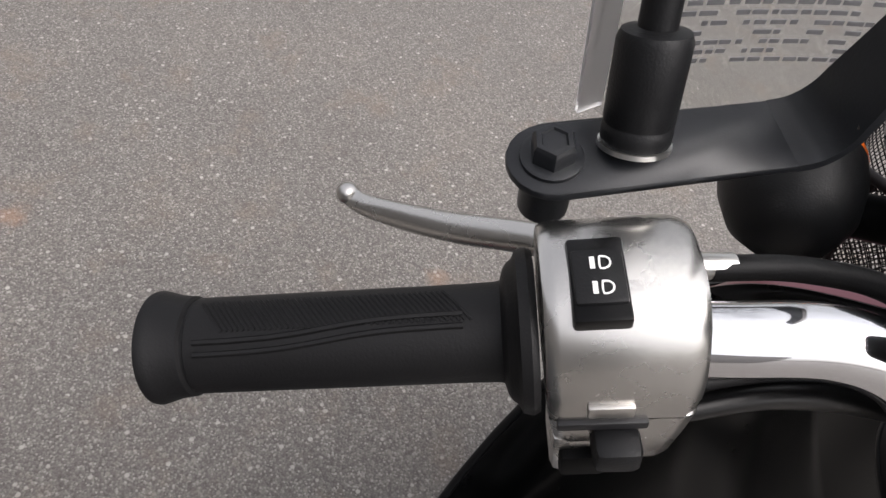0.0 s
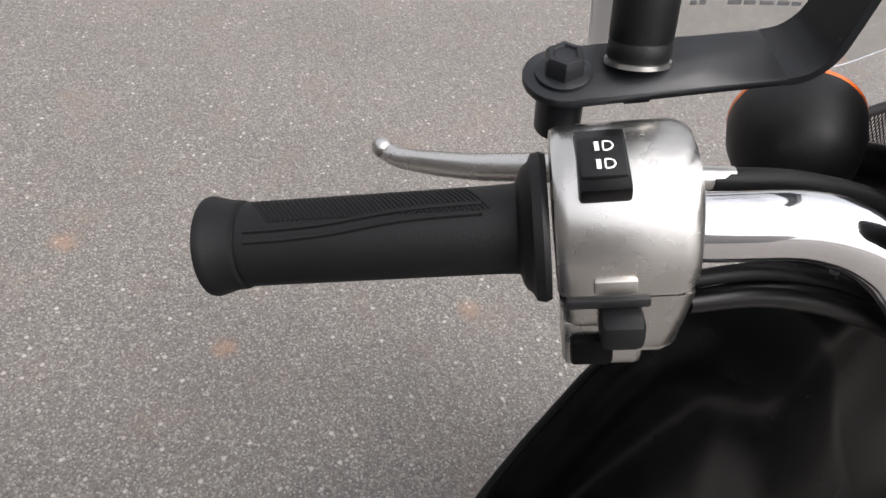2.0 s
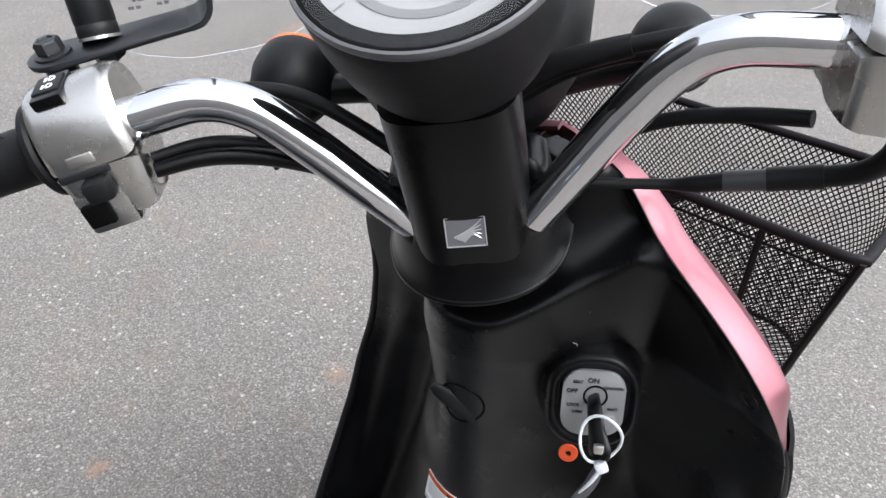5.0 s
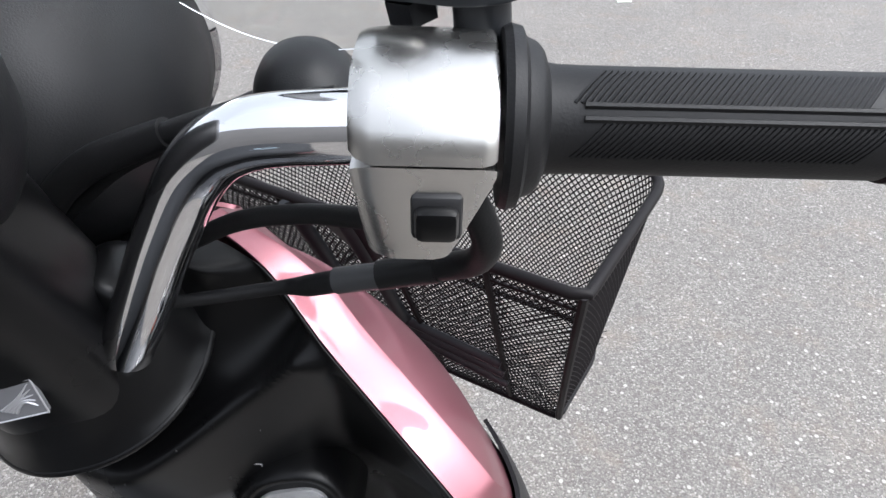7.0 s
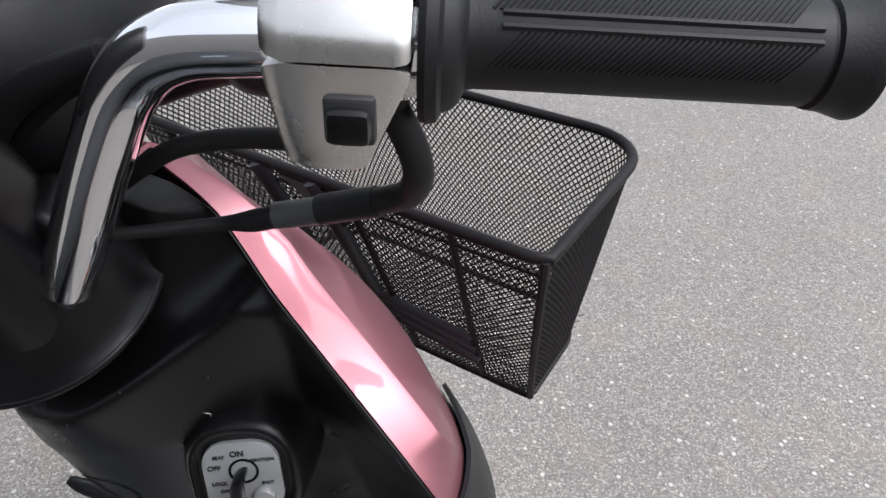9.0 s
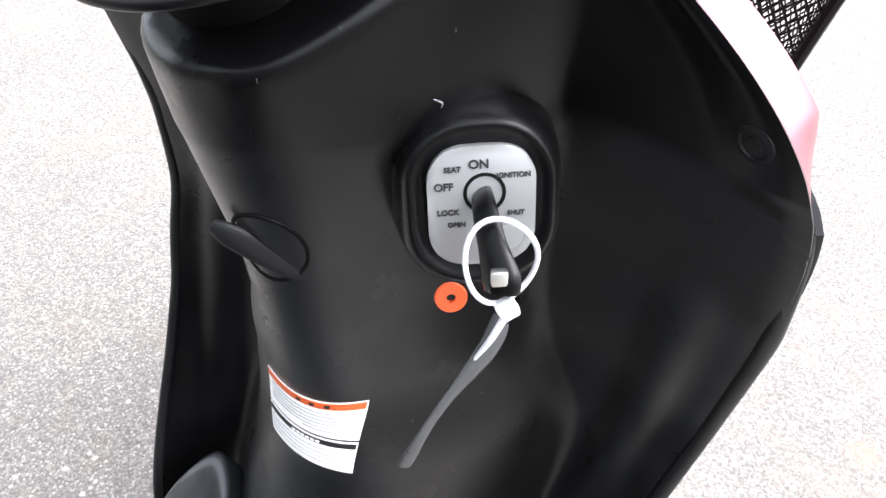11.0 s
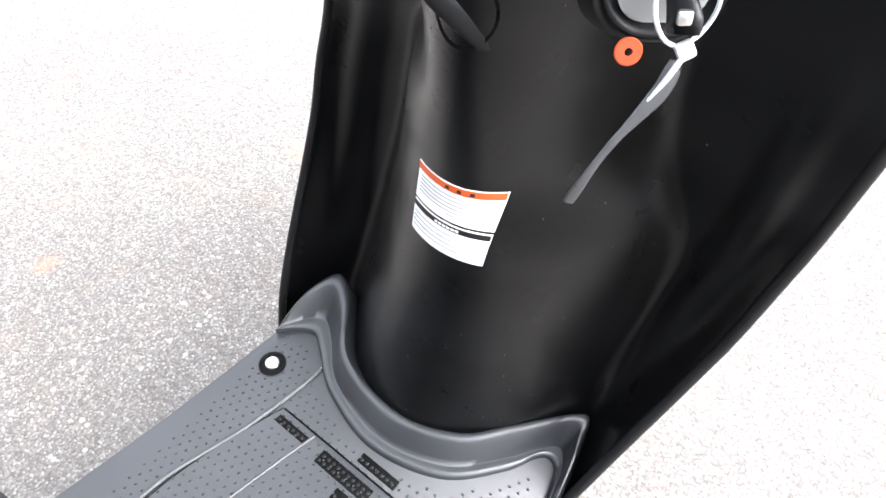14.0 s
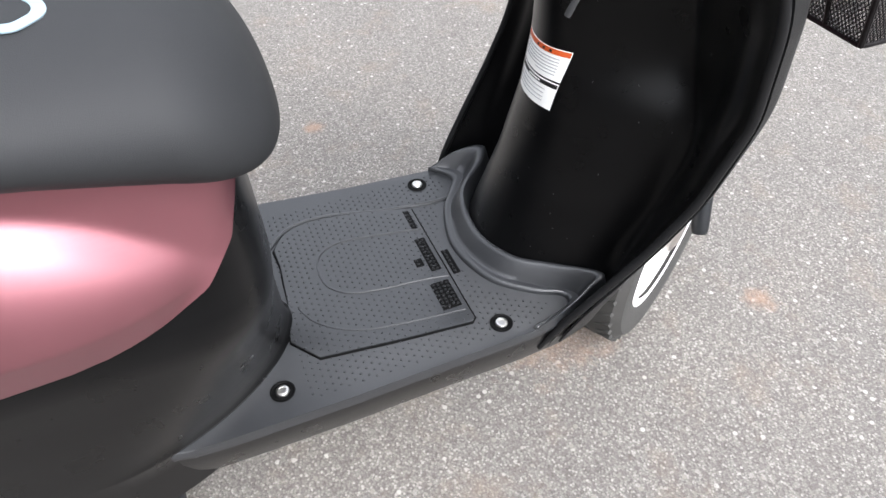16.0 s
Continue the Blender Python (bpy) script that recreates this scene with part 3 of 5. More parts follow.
for x0, x1, y0, y1 in ((-0.031, 0.032, -0.047, -0.033), (0.052, 0.098, -0.058, -0.033), (-0.001, 0.044, -0.021, -0.011), (-0.090, -0.050, -0.042, -0.034), (0.004, 0.018, -0.062, -0.051)):
    pad = part("grip_pad", rbox((x1 - x0, y1 - y0, 0.0016), pose((x0 + x1) / 2, (y0 + y1) / 2, FZ + (0.0036 if y1 < -0.03 else 0.0004)), 0.0006), RECESS, board, "black dotted grip pad")
    bumps = bmesh.new()
    for i in range(int((x1 - x0) / 0.0062)):
        for j in range(int((y1 - y0) / 0.0058)):
            revolve([(0.0019, 0.0), (0.0017, 0.0011), (0.0009, 0.0016), (0.0002, 0.0017)], pose(x0 + 0.0035 + i * 0.0062 + 0.0012 * (j % 2), y0 + 0.0035 + j * 0.0058, FZ + (0.0042 if y1 < -0.03 else 0.0010)), 8, bumps)
    tagged(part("pad_dots", bumps, PLASTIC_DULL, board), kind="stuff")


def floor_bolt(x, y, z=FZ):
    well = part("bolt_well", revolve([(0.0135, 0.0006), (0.0142, 0.0012), (0.0128, 0.0016), (0.0115, 0.0012), (0.011, 0.0005)], pose(x, y, z), 28), RECESS, board)
    part("bolt", revolve([(0.0076, 0.0008), (0.0076, 0.0022), (0.0067, 0.0034), (0.0044, 0.0040), (0.0040, 0.0030), (0.0003, 0.0030)], pose(x, y, z), 28), STEEL, well, "bright steel floorboard bolt")


for bx, by in ((-0.141, 0.0), (0.141, 0.0), (0.133, -0.268)):
    floor_bolt(bx, by)

# seat and rear body
def section(hw, z0, z1, y, p=2.6, k=40, x0=0.0, flare=0.0):
    out = []
    for i in range(k):
        a = 2 * math.pi * i / k
        c, s = math.cos(a), math.sin(a)
        out.append(Vector((x0 + hw * (1 - flare * math.copysign(abs(s) ** (2 / p), s)) * math.copysign(abs(c) ** (2 / p), c), y, (z0 + z1) / 2 + (z1 - z0) / 2 * math.copysign(abs(s) ** (2 / p), s))))
    return out


seat_rings = []
for i in range(34):
    f = 1 - math.cos(math.pi / 2 * i / 21) if i <= 21 else 1 + (i - 21) * 0.42
    g = max(0.0, 1 - f)
    tail = max(0.0, f - 4.6) / 1.9
    hw = (0.1474 * max(0.012, 1 - g ** 2.228) ** (1 / 2.228) + 0.013 * max(0.0, min(f, 4.0) - 1)) * (1 - tail ** 2.5) ** 0.5
    wide = max(0.0, 1 - g ** 2.2) ** (1 / 2.2) * (1 - 0.6 * tail)
    low, top = 0.629 + (0.5752 + 0.0381 * min(f, 2.2) - 0.629) * wide, 0.629 + (0.7437 + 0.0139 * min(f, 5.0) - 0.629) * wide
    seat_rings.append(section(max(hw, 0.004), low, max(top, low + 0.006), -0.2023 - 0.0937 * f, 2.0, 56, 0.0511))
seat = part("seat", loft(seat_rings), VINYL, scooter, "dark grey vinyl seat with rounded nose", 60)


def shaped(y, front, run, p):
    """0 at the front end, 1 from run metres behind it, along a rounded corner."""
    f = max(0.0, min(1.0, (front - y) / run))
    return max(0.0, 1 - (1 - f) ** p) ** (1 / p)


BODY_HALF = [(0.22, 0.150), (0.303, 0.148), (0.35, 0.146), (0.42, 0.145), (0.47, 0.147), (0.50, 0.138), (0.55, 0.128), (0.632, 0.124)]
BODY_RUN = [(0.22, 0.23), (0.303, 0.23), (0.35, 0.19), (0.40, 0.15), (0.46, 0.10), (0.55, 0.085), (0.632, 0.08)]
BODY_TURN = [(0.22, 1.65), (0.303, 1.65), (0.35, 1.85), (0.40, 2.2), (0.46, 3.0), (0.632, 3.6)]
BODY_FRONT = [(0.22, -0.236), (0.30, -0.236), (0.303, -0.228), (0.309, -0.234), (0.325, -0.239), (0.40, -0.242), (0.47, -0.238), (0.53, -0.240), (0.58, -0.244), (0.632, -0.240)]
BULGE_TOP = [(-0.60, 0.68), (-0.45, 0.655), (-0.37, 0.615), (-0.33, 0.585), (-0.29, 0.555), (-0.25, 0.53)]
BX = 0.028


def inner_body(y, z):
    tail = max(0.0, min(0.98, (-0.80 - y) / 0.22))
    return tab(BODY_HALF, z, 0.004) * shaped(y, tab(BODY_FRONT, z, 0.002), tab(BODY_RUN, z), tab(BODY_TURN, z)) * math.sqrt(1 - tail * tail)


def outer_body(y, z):
    """The pink side: the neck below the seat, and the bulge that grows out of it towards the rear."""
    tail = max(0.0, min(0.98, (-0.80 - y) / 0.24))
    f = (z - 0.535) / (tab(BULGE_TOP, y) + 0.024 - 0.535)
    f = max(0.0, 1 - min(1.0, f) ** 2.6) ** (1 / 2.6) if f > 0 else 1 - 2.2 * (0.535 - z)
    bulge = 0.170 * shaped(y, -0.237, 0.21, 2.2) * f * math.sqrt(1 - tail * tail)
    neck = inner_body(y, z) + 0.0025
    return 0.5 * (bulge + neck + math.sqrt((bulge - neck) ** 2 + 0.00002))


rows = [0.226, 0.28, 0.30, 0.3035, 0.306, 0.309, 0.313, 0.318, 0.325, 0.335] + [0.35 + 0.02 * i for i in range(15)]
rings = []
for z in rows:
    front = tab(BODY_FRONT, z, 0.002) - 1e-5
    ys = [front - (0.9 + front) * (i / 44) ** 2 for i in range(45)]
    rings.append([Vector((BX + inner_body(y, z), y, z)) for y in ys] + [Vector((BX - inner_body(y, z), y, z)) for y in ys[:0:-1]])
part("under_cover", loft(rings), PLASTIC, scooter, "black plastic lower side cover", 60)

PINK_FRONT = [(0.480, -0.60), (0.485, -0.50), (0.488, -0.44), (0.494, -0.385), (0.505, -0.342), (0.525, -0.30), (0.56, -0.270), (0.59, -0.259), (0.617, -0.250), (0.64, -0.246)]
for side in (-1, 1):
    def pink_side(z, v, side=side):
        y0 = tab(PINK_FRONT, z, 0.003)
        y = y0 - (1.0 + y0) * v ** 1.6
        return (BX + side * outer_body(y, z), y, z)
    part("side_cover", sheet(pink_side, [0.483 + 0.0036 * i for i in range(54)], [i / 48 for i in range(49)], 0.0022, (-side, 0, 0)), PINK, scooter, "glossy rounded pink side cover", 60)
ring = loft([[along((0.118, -0.360, 0.7606), (0.17, 0.17, 0.97)) @ Vector((x * f, y * f, h)) for x, y in rounded(0.044, 0.044, 0.016)] for f, h in ((0.66, 0.0), (1.0, 0.0), (1.0, 0.0010), (0.66, 0.0010), (0.66, 0.0))], caps=False)
part("seat_print", ring, PALE_BLUE, scooter)


# wheels
def wheel(at, heading, r=0.205):
    m = axes(at, Vector((heading[0], heading[1], 0)), (0, 0, 1))
    w = part("wheel", revolve([(0.02, -0.05), (0.035, -0.045), (0.035, 0.045), (0.02, 0.05)], m, 24), ALLOY_DULL, scooter)
    prof = [(r - 0.075, -0.034), (r - 0.05, -0.043), (r - 0.02, -0.042), (r - 0.006, -0.03), (r, 0.0), (r - 0.006, 0.03), (r - 0.02, 0.042), (r - 0.05, 0.043), (r - 0.075, 0.034)]
    bm = revolve(prof + [(r - 0.08, 0.0)], m, 72, caps=False)
    part("tyre", bm, TYRE, w, "worn black scooter tyre")
    tread = bmesh.new()
    for i in range(44):
        a = 2 * math.pi * i / 44
        for s in (-1, 1):
            t = m @ Matrix.Rotation(a, 4, 'Z') @ Matrix.Translation((r - 0.0045, 0, s * 0.02)) @ Matrix.Rotation(s * 0.5, 4, 'X')
            rbox((0.008, 0.006, 0.026), t, 0, bm=tread)
    tagged(part("tread_pattern", tread, TYRE, w), kind="stuff")
    part("rim", revolve([(r - 0.082, -0.036), (r - 0.066, -0.037), (r - 0.074, -0.03), (r - 0.1, -0.012), (0.03, -0.016), (0.03, 0.016), (r - 0.1, 0.012), (r - 0.074, 0.03), (r - 0.066, 0.037), (r - 0.082, 0.036)], m, 60, caps=False), WHITE_RIM, w, "white painted wheel rim")
    return w


FW = Vector((-0.020, 0.360, 0.205))
HEAD = (-0.51, 0.86)
wheel(FW, HEAD)
wheel(Vector((0.0, -0.80, 0.225)), (0, 1), 0.205)
fm = axes(FW, Vector((HEAD[0], HEAD[1], 0)), (0, 0, 1))
fender = sheet(lambda a, u: fm @ Vector(((0.218 - 0.09 * abs(u) ** 2.2) * math.cos(a), (0.218 - 0.09 * abs(u) ** 2.2) * math.sin(a), u * 0.054)), [radians(-4 + i * 6) for i in range(25)], [-1 + i / 8 for i in range(17)], 0.003)
part("front_fender", fender, PINK, scooter, "pink painted front fender")
part("fork_leg", tube([(0.043, 0.40, 0.219), (0.036, 0.402, 0.236), (0.0, 0.415, 0.33)], [0.0115, 0.0135, 0.0135], 18), PAINTED_STEEL, scooter, "black fork leg end")
part("fork_leg", tube([fm @ Vector((-0.01, 0.0, -0.062)), fm @ Vector((-0.035, 0.18, -0.062)), fm @ Vector((-0.06, 0.28, -0.045))], 0.0115, 14), PAINTED_STEEL, scooter)
part("steering_column", tube([(0.0, 0.24, 0.45), (0.03, 0.10, 0.88)], 0.022, 16), PAINTED_STEEL, scooter)
for s in (-1, 1):
    part("stand_leg", tube([(s * 0.06, -0.40, 0.26), (s * 0.10, -0.43, 0.12), (s * 0.13, -0.45, 0.012)], 0.012, 12), PAINTED_STEEL, scooter)
part("stand_foot", tube([(-0.17, -0.45, 0.012), (0.17, -0.45, 0.012)], 0.012, 12), PAINTED_STEEL, scooter)

# ---- handlebar ----
def hb(p):
    return HB @ Vector(p)


BAR_R = [(0.20, 0.019, 0.022), (0.155, 0.028, 0.027), (0.125, 0.036, 0.026), (0.104, 0.041, 0.014), (0.082, 0.042, -0.010), (0.058, 0.041, -0.040), (0.034, 0.040, -0.070)]
BAR_L = [(-0.20, 0.034, 0.012), (-0.155, 0.043, 0.017), (-0.125, 0.050, 0.018), (-0.102, 0.052, 0.008), (-0.080, 0.050, -0.014), (-0.056, 0.047, -0.043), (-0.032, 0.045, -0.073)]
for b in (BAR_R, BAR_L):
    part("handlebar", tube([hb(p) for p in b], 0.0112, 28, 10), CHROME, scooter, "polished chrome handlebar tube")

GRIP_R = ((0.204, 0.015, 0.026), (0.3155, -0.0049, 0.0052))
GRIP_L = ((-0.210, 0.035, 0.008), (-0.320, 0.0016, 0.0011))


def grip_pose(ends):
    a, b = hb(ends[0]), hb(ends[1])
    d = (b - a).normalized()
    return axes(a, Vector((0, 0, 1)).cross(d), Vector((0, 0, 1)), d), (b - a).length


def grip(ends, side):
    m, n = grip_pose(ends)
    r, thin = (0.0152, 0.55) if side < 0 else (0.0149, 0.8)
    prof = [(0.011, -0.005), (0.0245, -0.005), (0.0255, -0.003), (0.0248, 0.0), (0.0222, 0.0012), (0.0208, 0.0055 * thin), (0.0190, 0.0075 * thin), (r + 0.0006, 0.0092 * thin), (r + 0.0002, 0.012 * thin), (r, 0.016), (r, n - 0.0148), (r - 0.0006, n - 0.0143), (r - 0.0006, n - 0.0135), (r + 0.0007, n - 0.0128), (r + 0.0012, n - 0.008), (r + 0.0024, n - 0.004), (r + 0.0030, n - 0.0018), (r + 0.0028, n - 0.0006), (r + 0.0016, n), (0.012, n + 0.0005), (0.0115, n - 0.001), (0.003, n - 0.001)]
    g = part("grip", revolve(prof, m, 44), RUBBER, scooter, "black rubber handlebar grip")
    # wavy seam ridges
    up = math.atan2((m.inverted().to_3x3() @ Vector((0, -0.80, 0.60))).y, (m.inverted().to_3x3() @ Vector((0, -0.80, 0.60))).x)
    for off in (-0.12, 0.12):
        pts = []
        for i in range(25):
            t = i / 24
            wave = 0.34 * (1 / (1 + math.exp(-(t - 0.5) * 9))) if side < 0 else 0.0
            a = up + side * (off + 0.1 - wave)
            h = n - 0.018 - (n - 0.034) * t
            pts.append(m @ Vector((r * math.cos(a), r * math.sin(a), h)))
        part("seam", tube(pts, 0.0010, 6, 1), RUBBER, g)
    knurl = bmesh.new()
    for lo, hi in (((0.22, 0.95), (1.9, 2.7)) if side < 0 else ((0.06, 0.80), (-0.95, -0.28), (1.9, 2.7))):
        k = int((n - 0.038) / 0.0017)
        for i in range(k):
            h = 0.0135 + i * 0.0017
            pts = []
            for q in range(6):
                a = up - side * (lo + (hi - lo) * q / 5)
                pts.append(m @ Vector((r * math.cos(a), r * math.sin(a), h + 0.0085 * q / 5)))
            tube(pts, 0.00055, 5, 1, bm=knurl)
    tagged(part("knurling", knurl, RUBBER, g), kind="stuff")
    return g


grip(GRIP_L, -1)
grip(GRIP_R, 1)


def housing(ends, side):
    """Two-piece alloy switch housing beside the grip."""
    m, n = grip_pose(ends)
    # local: z along the bar towards the grip end, x rearwards or forwards, y up
    f = m.inverted().to_3x3() @ Vector((HY.x, HY.y, 0)).normalized()
    fx = 1 if f.x > 0 else -1
    up = [(0.026, -0.006), (0.029, 0.006), (0.026, 0.019), (0.018, 0.028), (0.004, 0.031), (-0.010, 0.029), (-0.020, 0.020), (-0.026, 0.006), (-0.0275, -0.006)]
    low = [(-0.0275, -0.0066), (-0.0275, -0.020), (-0.026, -0.034), (-0.022, -0.037), (0.008, -0.037), (0.020, -0.028), (0.026, -0.014), (0.026, -0.0066)]
    if side > 0:
        up = [(x, y * 0.56 + 0.0034) for x, y in up]
        low = [(x, y + 0.006) for x, y in low]
    made = []
    for name, sec, z0, z1 in (("switch_housing", up, -0.050 if side < 0 else -0.044, -0.0065), ("housing_bottom", low, -0.050 if side < 0 else -0.044, -0.0065)):
        pts = [Vector((x * fx, y, 0)) for x, y in sec]
        dense = smooth_path(pts, 5)
        c = sum(dense, Vector()) / len(dense)
        rings = []
        for t, k in ((z0, 0.86), (z0 + 0.002, 0.94), (z0 + 0.006, 1.0), (z1 - 0.004, 1.0), (z1 - 0.001, 0.97), (z1, 0.93)):
            ring = []
            for p in dense:
                q = c + (p - c) * k
                drop = max(0.0, min(1.0, (-0.004 - q.y) / 0.027)) if name == "housing_bottom" else 0.0
                ring.append(m @ Vector((q.x, q.y, t + drop * (0.004 if t < -0.025 else (-0.012 if side > 0 else -0.004)))))
            rings.append(ring)
        made.append(part(name, loft(rings), ALLOY, scooter if not made else made[0], "polished alloy switch housing"))
    return m, fx, made[0]


mL, fL, houseL = housing(GRIP_L, -1)
mR, fR, houseR = housing(GRIP_R, 1)


def rel(m, fx, x, y, z):
    return m @ Vector((x * fx, y, z))


# headlamp rocker on the left housing
sw = axes(HB @ Vector((-0.1912, 0.0405, 0.0395)), hb(GRIP_L[0]) - hb(GRIP_L[1]), HY + HZ * -0.02) @ Matrix.Scale(0.84, 4)
rocker = part("dip_switch", rbox((0.0185, 0.031, 0.007), sw @ Matrix.Translation((0, 0, -0.0015)), 0.0015), PLASTIC, houseL, "black dip switch with white headlamp symbols")
part("rocker", rbox((0.0165, 0.020, 0.004), sw @ Matrix.Translation((0, 0, 0.0015)), 0.0012), PLASTIC_DULL, houseL)


def lamp_icon(m, parent):
    bm = bmesh.new()
    for k in range(5):
        rbox((0.0016, 0.0007, 0.0004), m @ Matrix.Translation((-0.0022, 0.0018 - 0.0009 * k, 0)), 0, bm=bm)
    pts = [(0.0002, 0.0022, 0), (0.0022, 0.002, 0), (0.0033, 0.0008, 0), (0.0033, -0.0008, 0), (0.0022, -0.002, 0), (0.0002, -0.0022, 0), (0.0, 0.0, 0), (0.0002, 0.0022, 0)]
    tube([m @ Vector(p) for p in pts], 0.0003, 6, 2, bm=bm)
    part("symbol", bm, WHITE, parent)


lamp_icon(sw @ Matrix.Translation((0.0005, 0.0045, 0.0037)), houseL)
lamp_icon(sw @ Matrix.Translation((0.0005, -0.0045, 0.0037)), houseL)
# turn switch and horn button
ts = axes(rel(mL, fL, -0.0275, -0.008, -0.022), mL.to_3x3() @ Vector((0, 0, -1)), (0, 0, 1))
part("slot", rbox((0.026, 0.004, 0.003), ts, 0.0008), BLACK_PRINT, houseL)
part("switch_mark", rbox((0.013, 0.0055, 0.002), ts @ Matrix.Translation((0.002, 0.0072, 0.0)), 0.0006), ALLOY_DULL, houseL)
part("turn_switch", rbox((0.014, 0.012, 0.012), ts @ Matrix.Translation((0.004, -0.008, 0.004)), 0.003), PLASTIC_DULL, houseL)
part("horn_cheek", rbox((0.027, 0.024, 0.020), ts @ Matrix.Translation((-0.001, -0.022, -0.0095)), 0.003), ALLOY, houseL)
part("horn_button", rbox((0.014, 0.013, 0.006), ts @ Matrix.Translation((-0.005, -0.022, 0.001)), 0.0015), RECESS, houseL, "black square horn button")
part("clamp_screw", revolve([(0.0045, -0.012), (0.0045, 0.001), (0.0035, 0.002), (0.0003, 0.002)], along(rel(mL, fL, -0.010, -0.030, -0.046), (0, -0.3, -1)), 16), ALLOY_DULL, houseL)
rs = axes(rel(mR, fR, -0.0275, -0.0145, -0.0215), mR.to_3x3() @ Vector((0, 0, 1)), (0, 0, 1))
part("starter_frame", rbox((0.0135, 0.0135, 0.004), rs, 0.0015), BLACK_PRINT, houseR)
part("starter_button", rbox((0.0115, 0.0095, 0.010), rs @ Matrix.Translation((0.0, -0.0005, 0.001)), 0.0022), PLASTIC, houseR, "black starter button")

# brake levers
LEV_L = [(-0.185, 0.072, 0.002), (-0.215, 0.081, -0.012), (-0.25, 0.088, -0.028), (-0.282, 0.097, -0.042), (-0.296, 0.101, -0.046), (-0.303, 0.104, -0.0455)]
LEV_R = [(0.185, 0.062, -0.006), (0.215, 0.075, -0.026), (0.25, 0.082, -0.044), (0.285, 0.09, -0.060), (0.302, 0.098, -0.064), (0.309, 0.102, -0.063)]
for lv, hs in ((LEV_L, houseL), (LEV_R, houseR)):
    part("brake_lever", tube([hb(p) for p in lv], [0.0055, 0.0062, 0.0064, 0.0060, 0.0052, 0.0046, 0.0044], 16, 8, flat=0.7), ALLOY, scooter, "polished alloy brake lever")
    part("lever_ball", revolve([(0.0002, -0.0052), (0.003, -0.0044), (0.0048, -0.0022), (0.0053, 0.0), (0.0048, 0.0022), (0.003, 0.0044), (0.0002, 0.0052)], along(hb(lv[-1]), hb(lv[-1]) - hb(lv[-2])), 20), ALLOY, scooter)
    b = Vector(lv[0])
    part("lever_bracket", rbox((0.030, 0.030, 0.018), HB @ Matrix.Translation((b.x - math.copysign(0.002, b.x), b.y - 0.012, b.z + 0.004)), 0.004), ALLOY, scooter)

# gauge
GC = HB @ Vector((0.003, 0.0435, 0.083))
gm = axes(GC, HX, HY + HZ * 0.34) @ Matrix.Scale(1.03, 4)
gauge = part("gauge", revolve([(0.02, -0.092), (0.028, -0.080), (0.037, -0.070), (0.046, -0.056), (0.052, -0.040), (0.0552, -0.024), (0.0565, -0.010), (0.0567, -0.002), (0.0555, 0.0), (0.053, -0.001), (0.048, -0.014), (0.01, -0.014)], gm, 56), PLASTIC_DULL, scooter, "round speedometer in a black bowl housing")
part("bezel", revolve([(0.0566, -0.003), (0.0574, -0.001), (0.0570, 0.0014), (0.0558, 0.0018), (0.0551, 0.0006)], gm, 64, caps=False), surface("grey bezel", (0.10, 0.10, 0.105), 0.35, 0.2, bump=0.0), gauge)
part("gauge_ring", revolve([(0.0555, -0.001), (0.0552, 0.0008), (0.0470, -0.0004), (0.0466, -0.003), (0.0470, -0.0115), (0.0478, -0.0115), (0.0478, -0.002)], gm, 64, caps=False), RECESS, gauge)
part("dial", revolve([(0.0468, -0.0122), (0.0468, -0.0115), (0.0003, -0.0115)], gm, 56), DIAL, gauge, "white speedometer dial")
part("scale_ring", revolve([(0.030, -0.0113), (0.034, -0.0113), (0.034, -0.0110), (0.030, -0.0110)], gm, 56, caps=False), GREY_PRINT, gauge)
ticks = bmesh.new()
for i in range(25):
    a = radians(215 - i * 250 / 24)
    big = i % 4 == 0
    rbox((0.0055 if big else 0.003, 0.0009, 0.0003), gm @ Matrix.Rotation(a, 4, 'Z') @ Matrix.Translation((0.041, 0, -0.0112)), 0, bm=ticks)
    if big:
        rbox((0.0035, 0.0055, 0.0003), gm @ Matrix.Rotation(a, 4, 'Z') @ Matrix.Translation((0.0265, 0, -0.0112)), 0, bm=ticks)
tagged(part("dial_scale", ticks, GREY_PRINT, gauge), kind="stuff")
part("needle", prism([(-0.008, -0.0012), (0.033, -0.0004), (0.033, 0.0004), (-0.008, 0.0012)], 0.0008, gm @ Matrix.Rotation(radians(205), 4, 'Z') @ Matrix.Translation((0, 0, -0.008))), ORANGE, gauge, "orange speedometer needle")
part("needle_hub", revolve([(0.0055, -0.011), (0.0055, -0.008), (0.004, -0.007), (0.0003, -0.007)], gm, 24), ORANGE, gauge)
glass = part("gauge_glass", revolve([(0.0535, -0.0015), (0.0535, 0.001), (0.035, 0.0045), (0.015, 0.006), (0.0003, 0.0062), (0.0003, 0.0047), (0.015, 0.0045), (0.035, 0.003)], gm, 56, caps=False), GLASS, gauge)
glass.visible_shadow = False

# steering cover below the gauge
COVER = [(0.012, 0.034, 0.018, 0.085), (-0.02, 0.034, 0.0185, 0.085), (-0.045, 0.034, 0.0200, 0.086), (-0.066, 0.034, 0.0185, 0.088), (-0.085, 0.034, 0.018, 0.088)]
rings = []
for z, hw, y0, y1 in COVER:
    r = []
    for i in range(44):
        a = 2 * math.pi * i / 44
        c, s = math.cos(a), math.sin(a)
        r.append(hb((hw * math.copysign(abs(c) ** 0.62, c), (y0 + y1) / 2 + (y1 - y0) / 2 * math.copysign(abs(s) ** 0.62, s), z)))
    rings.append(r)
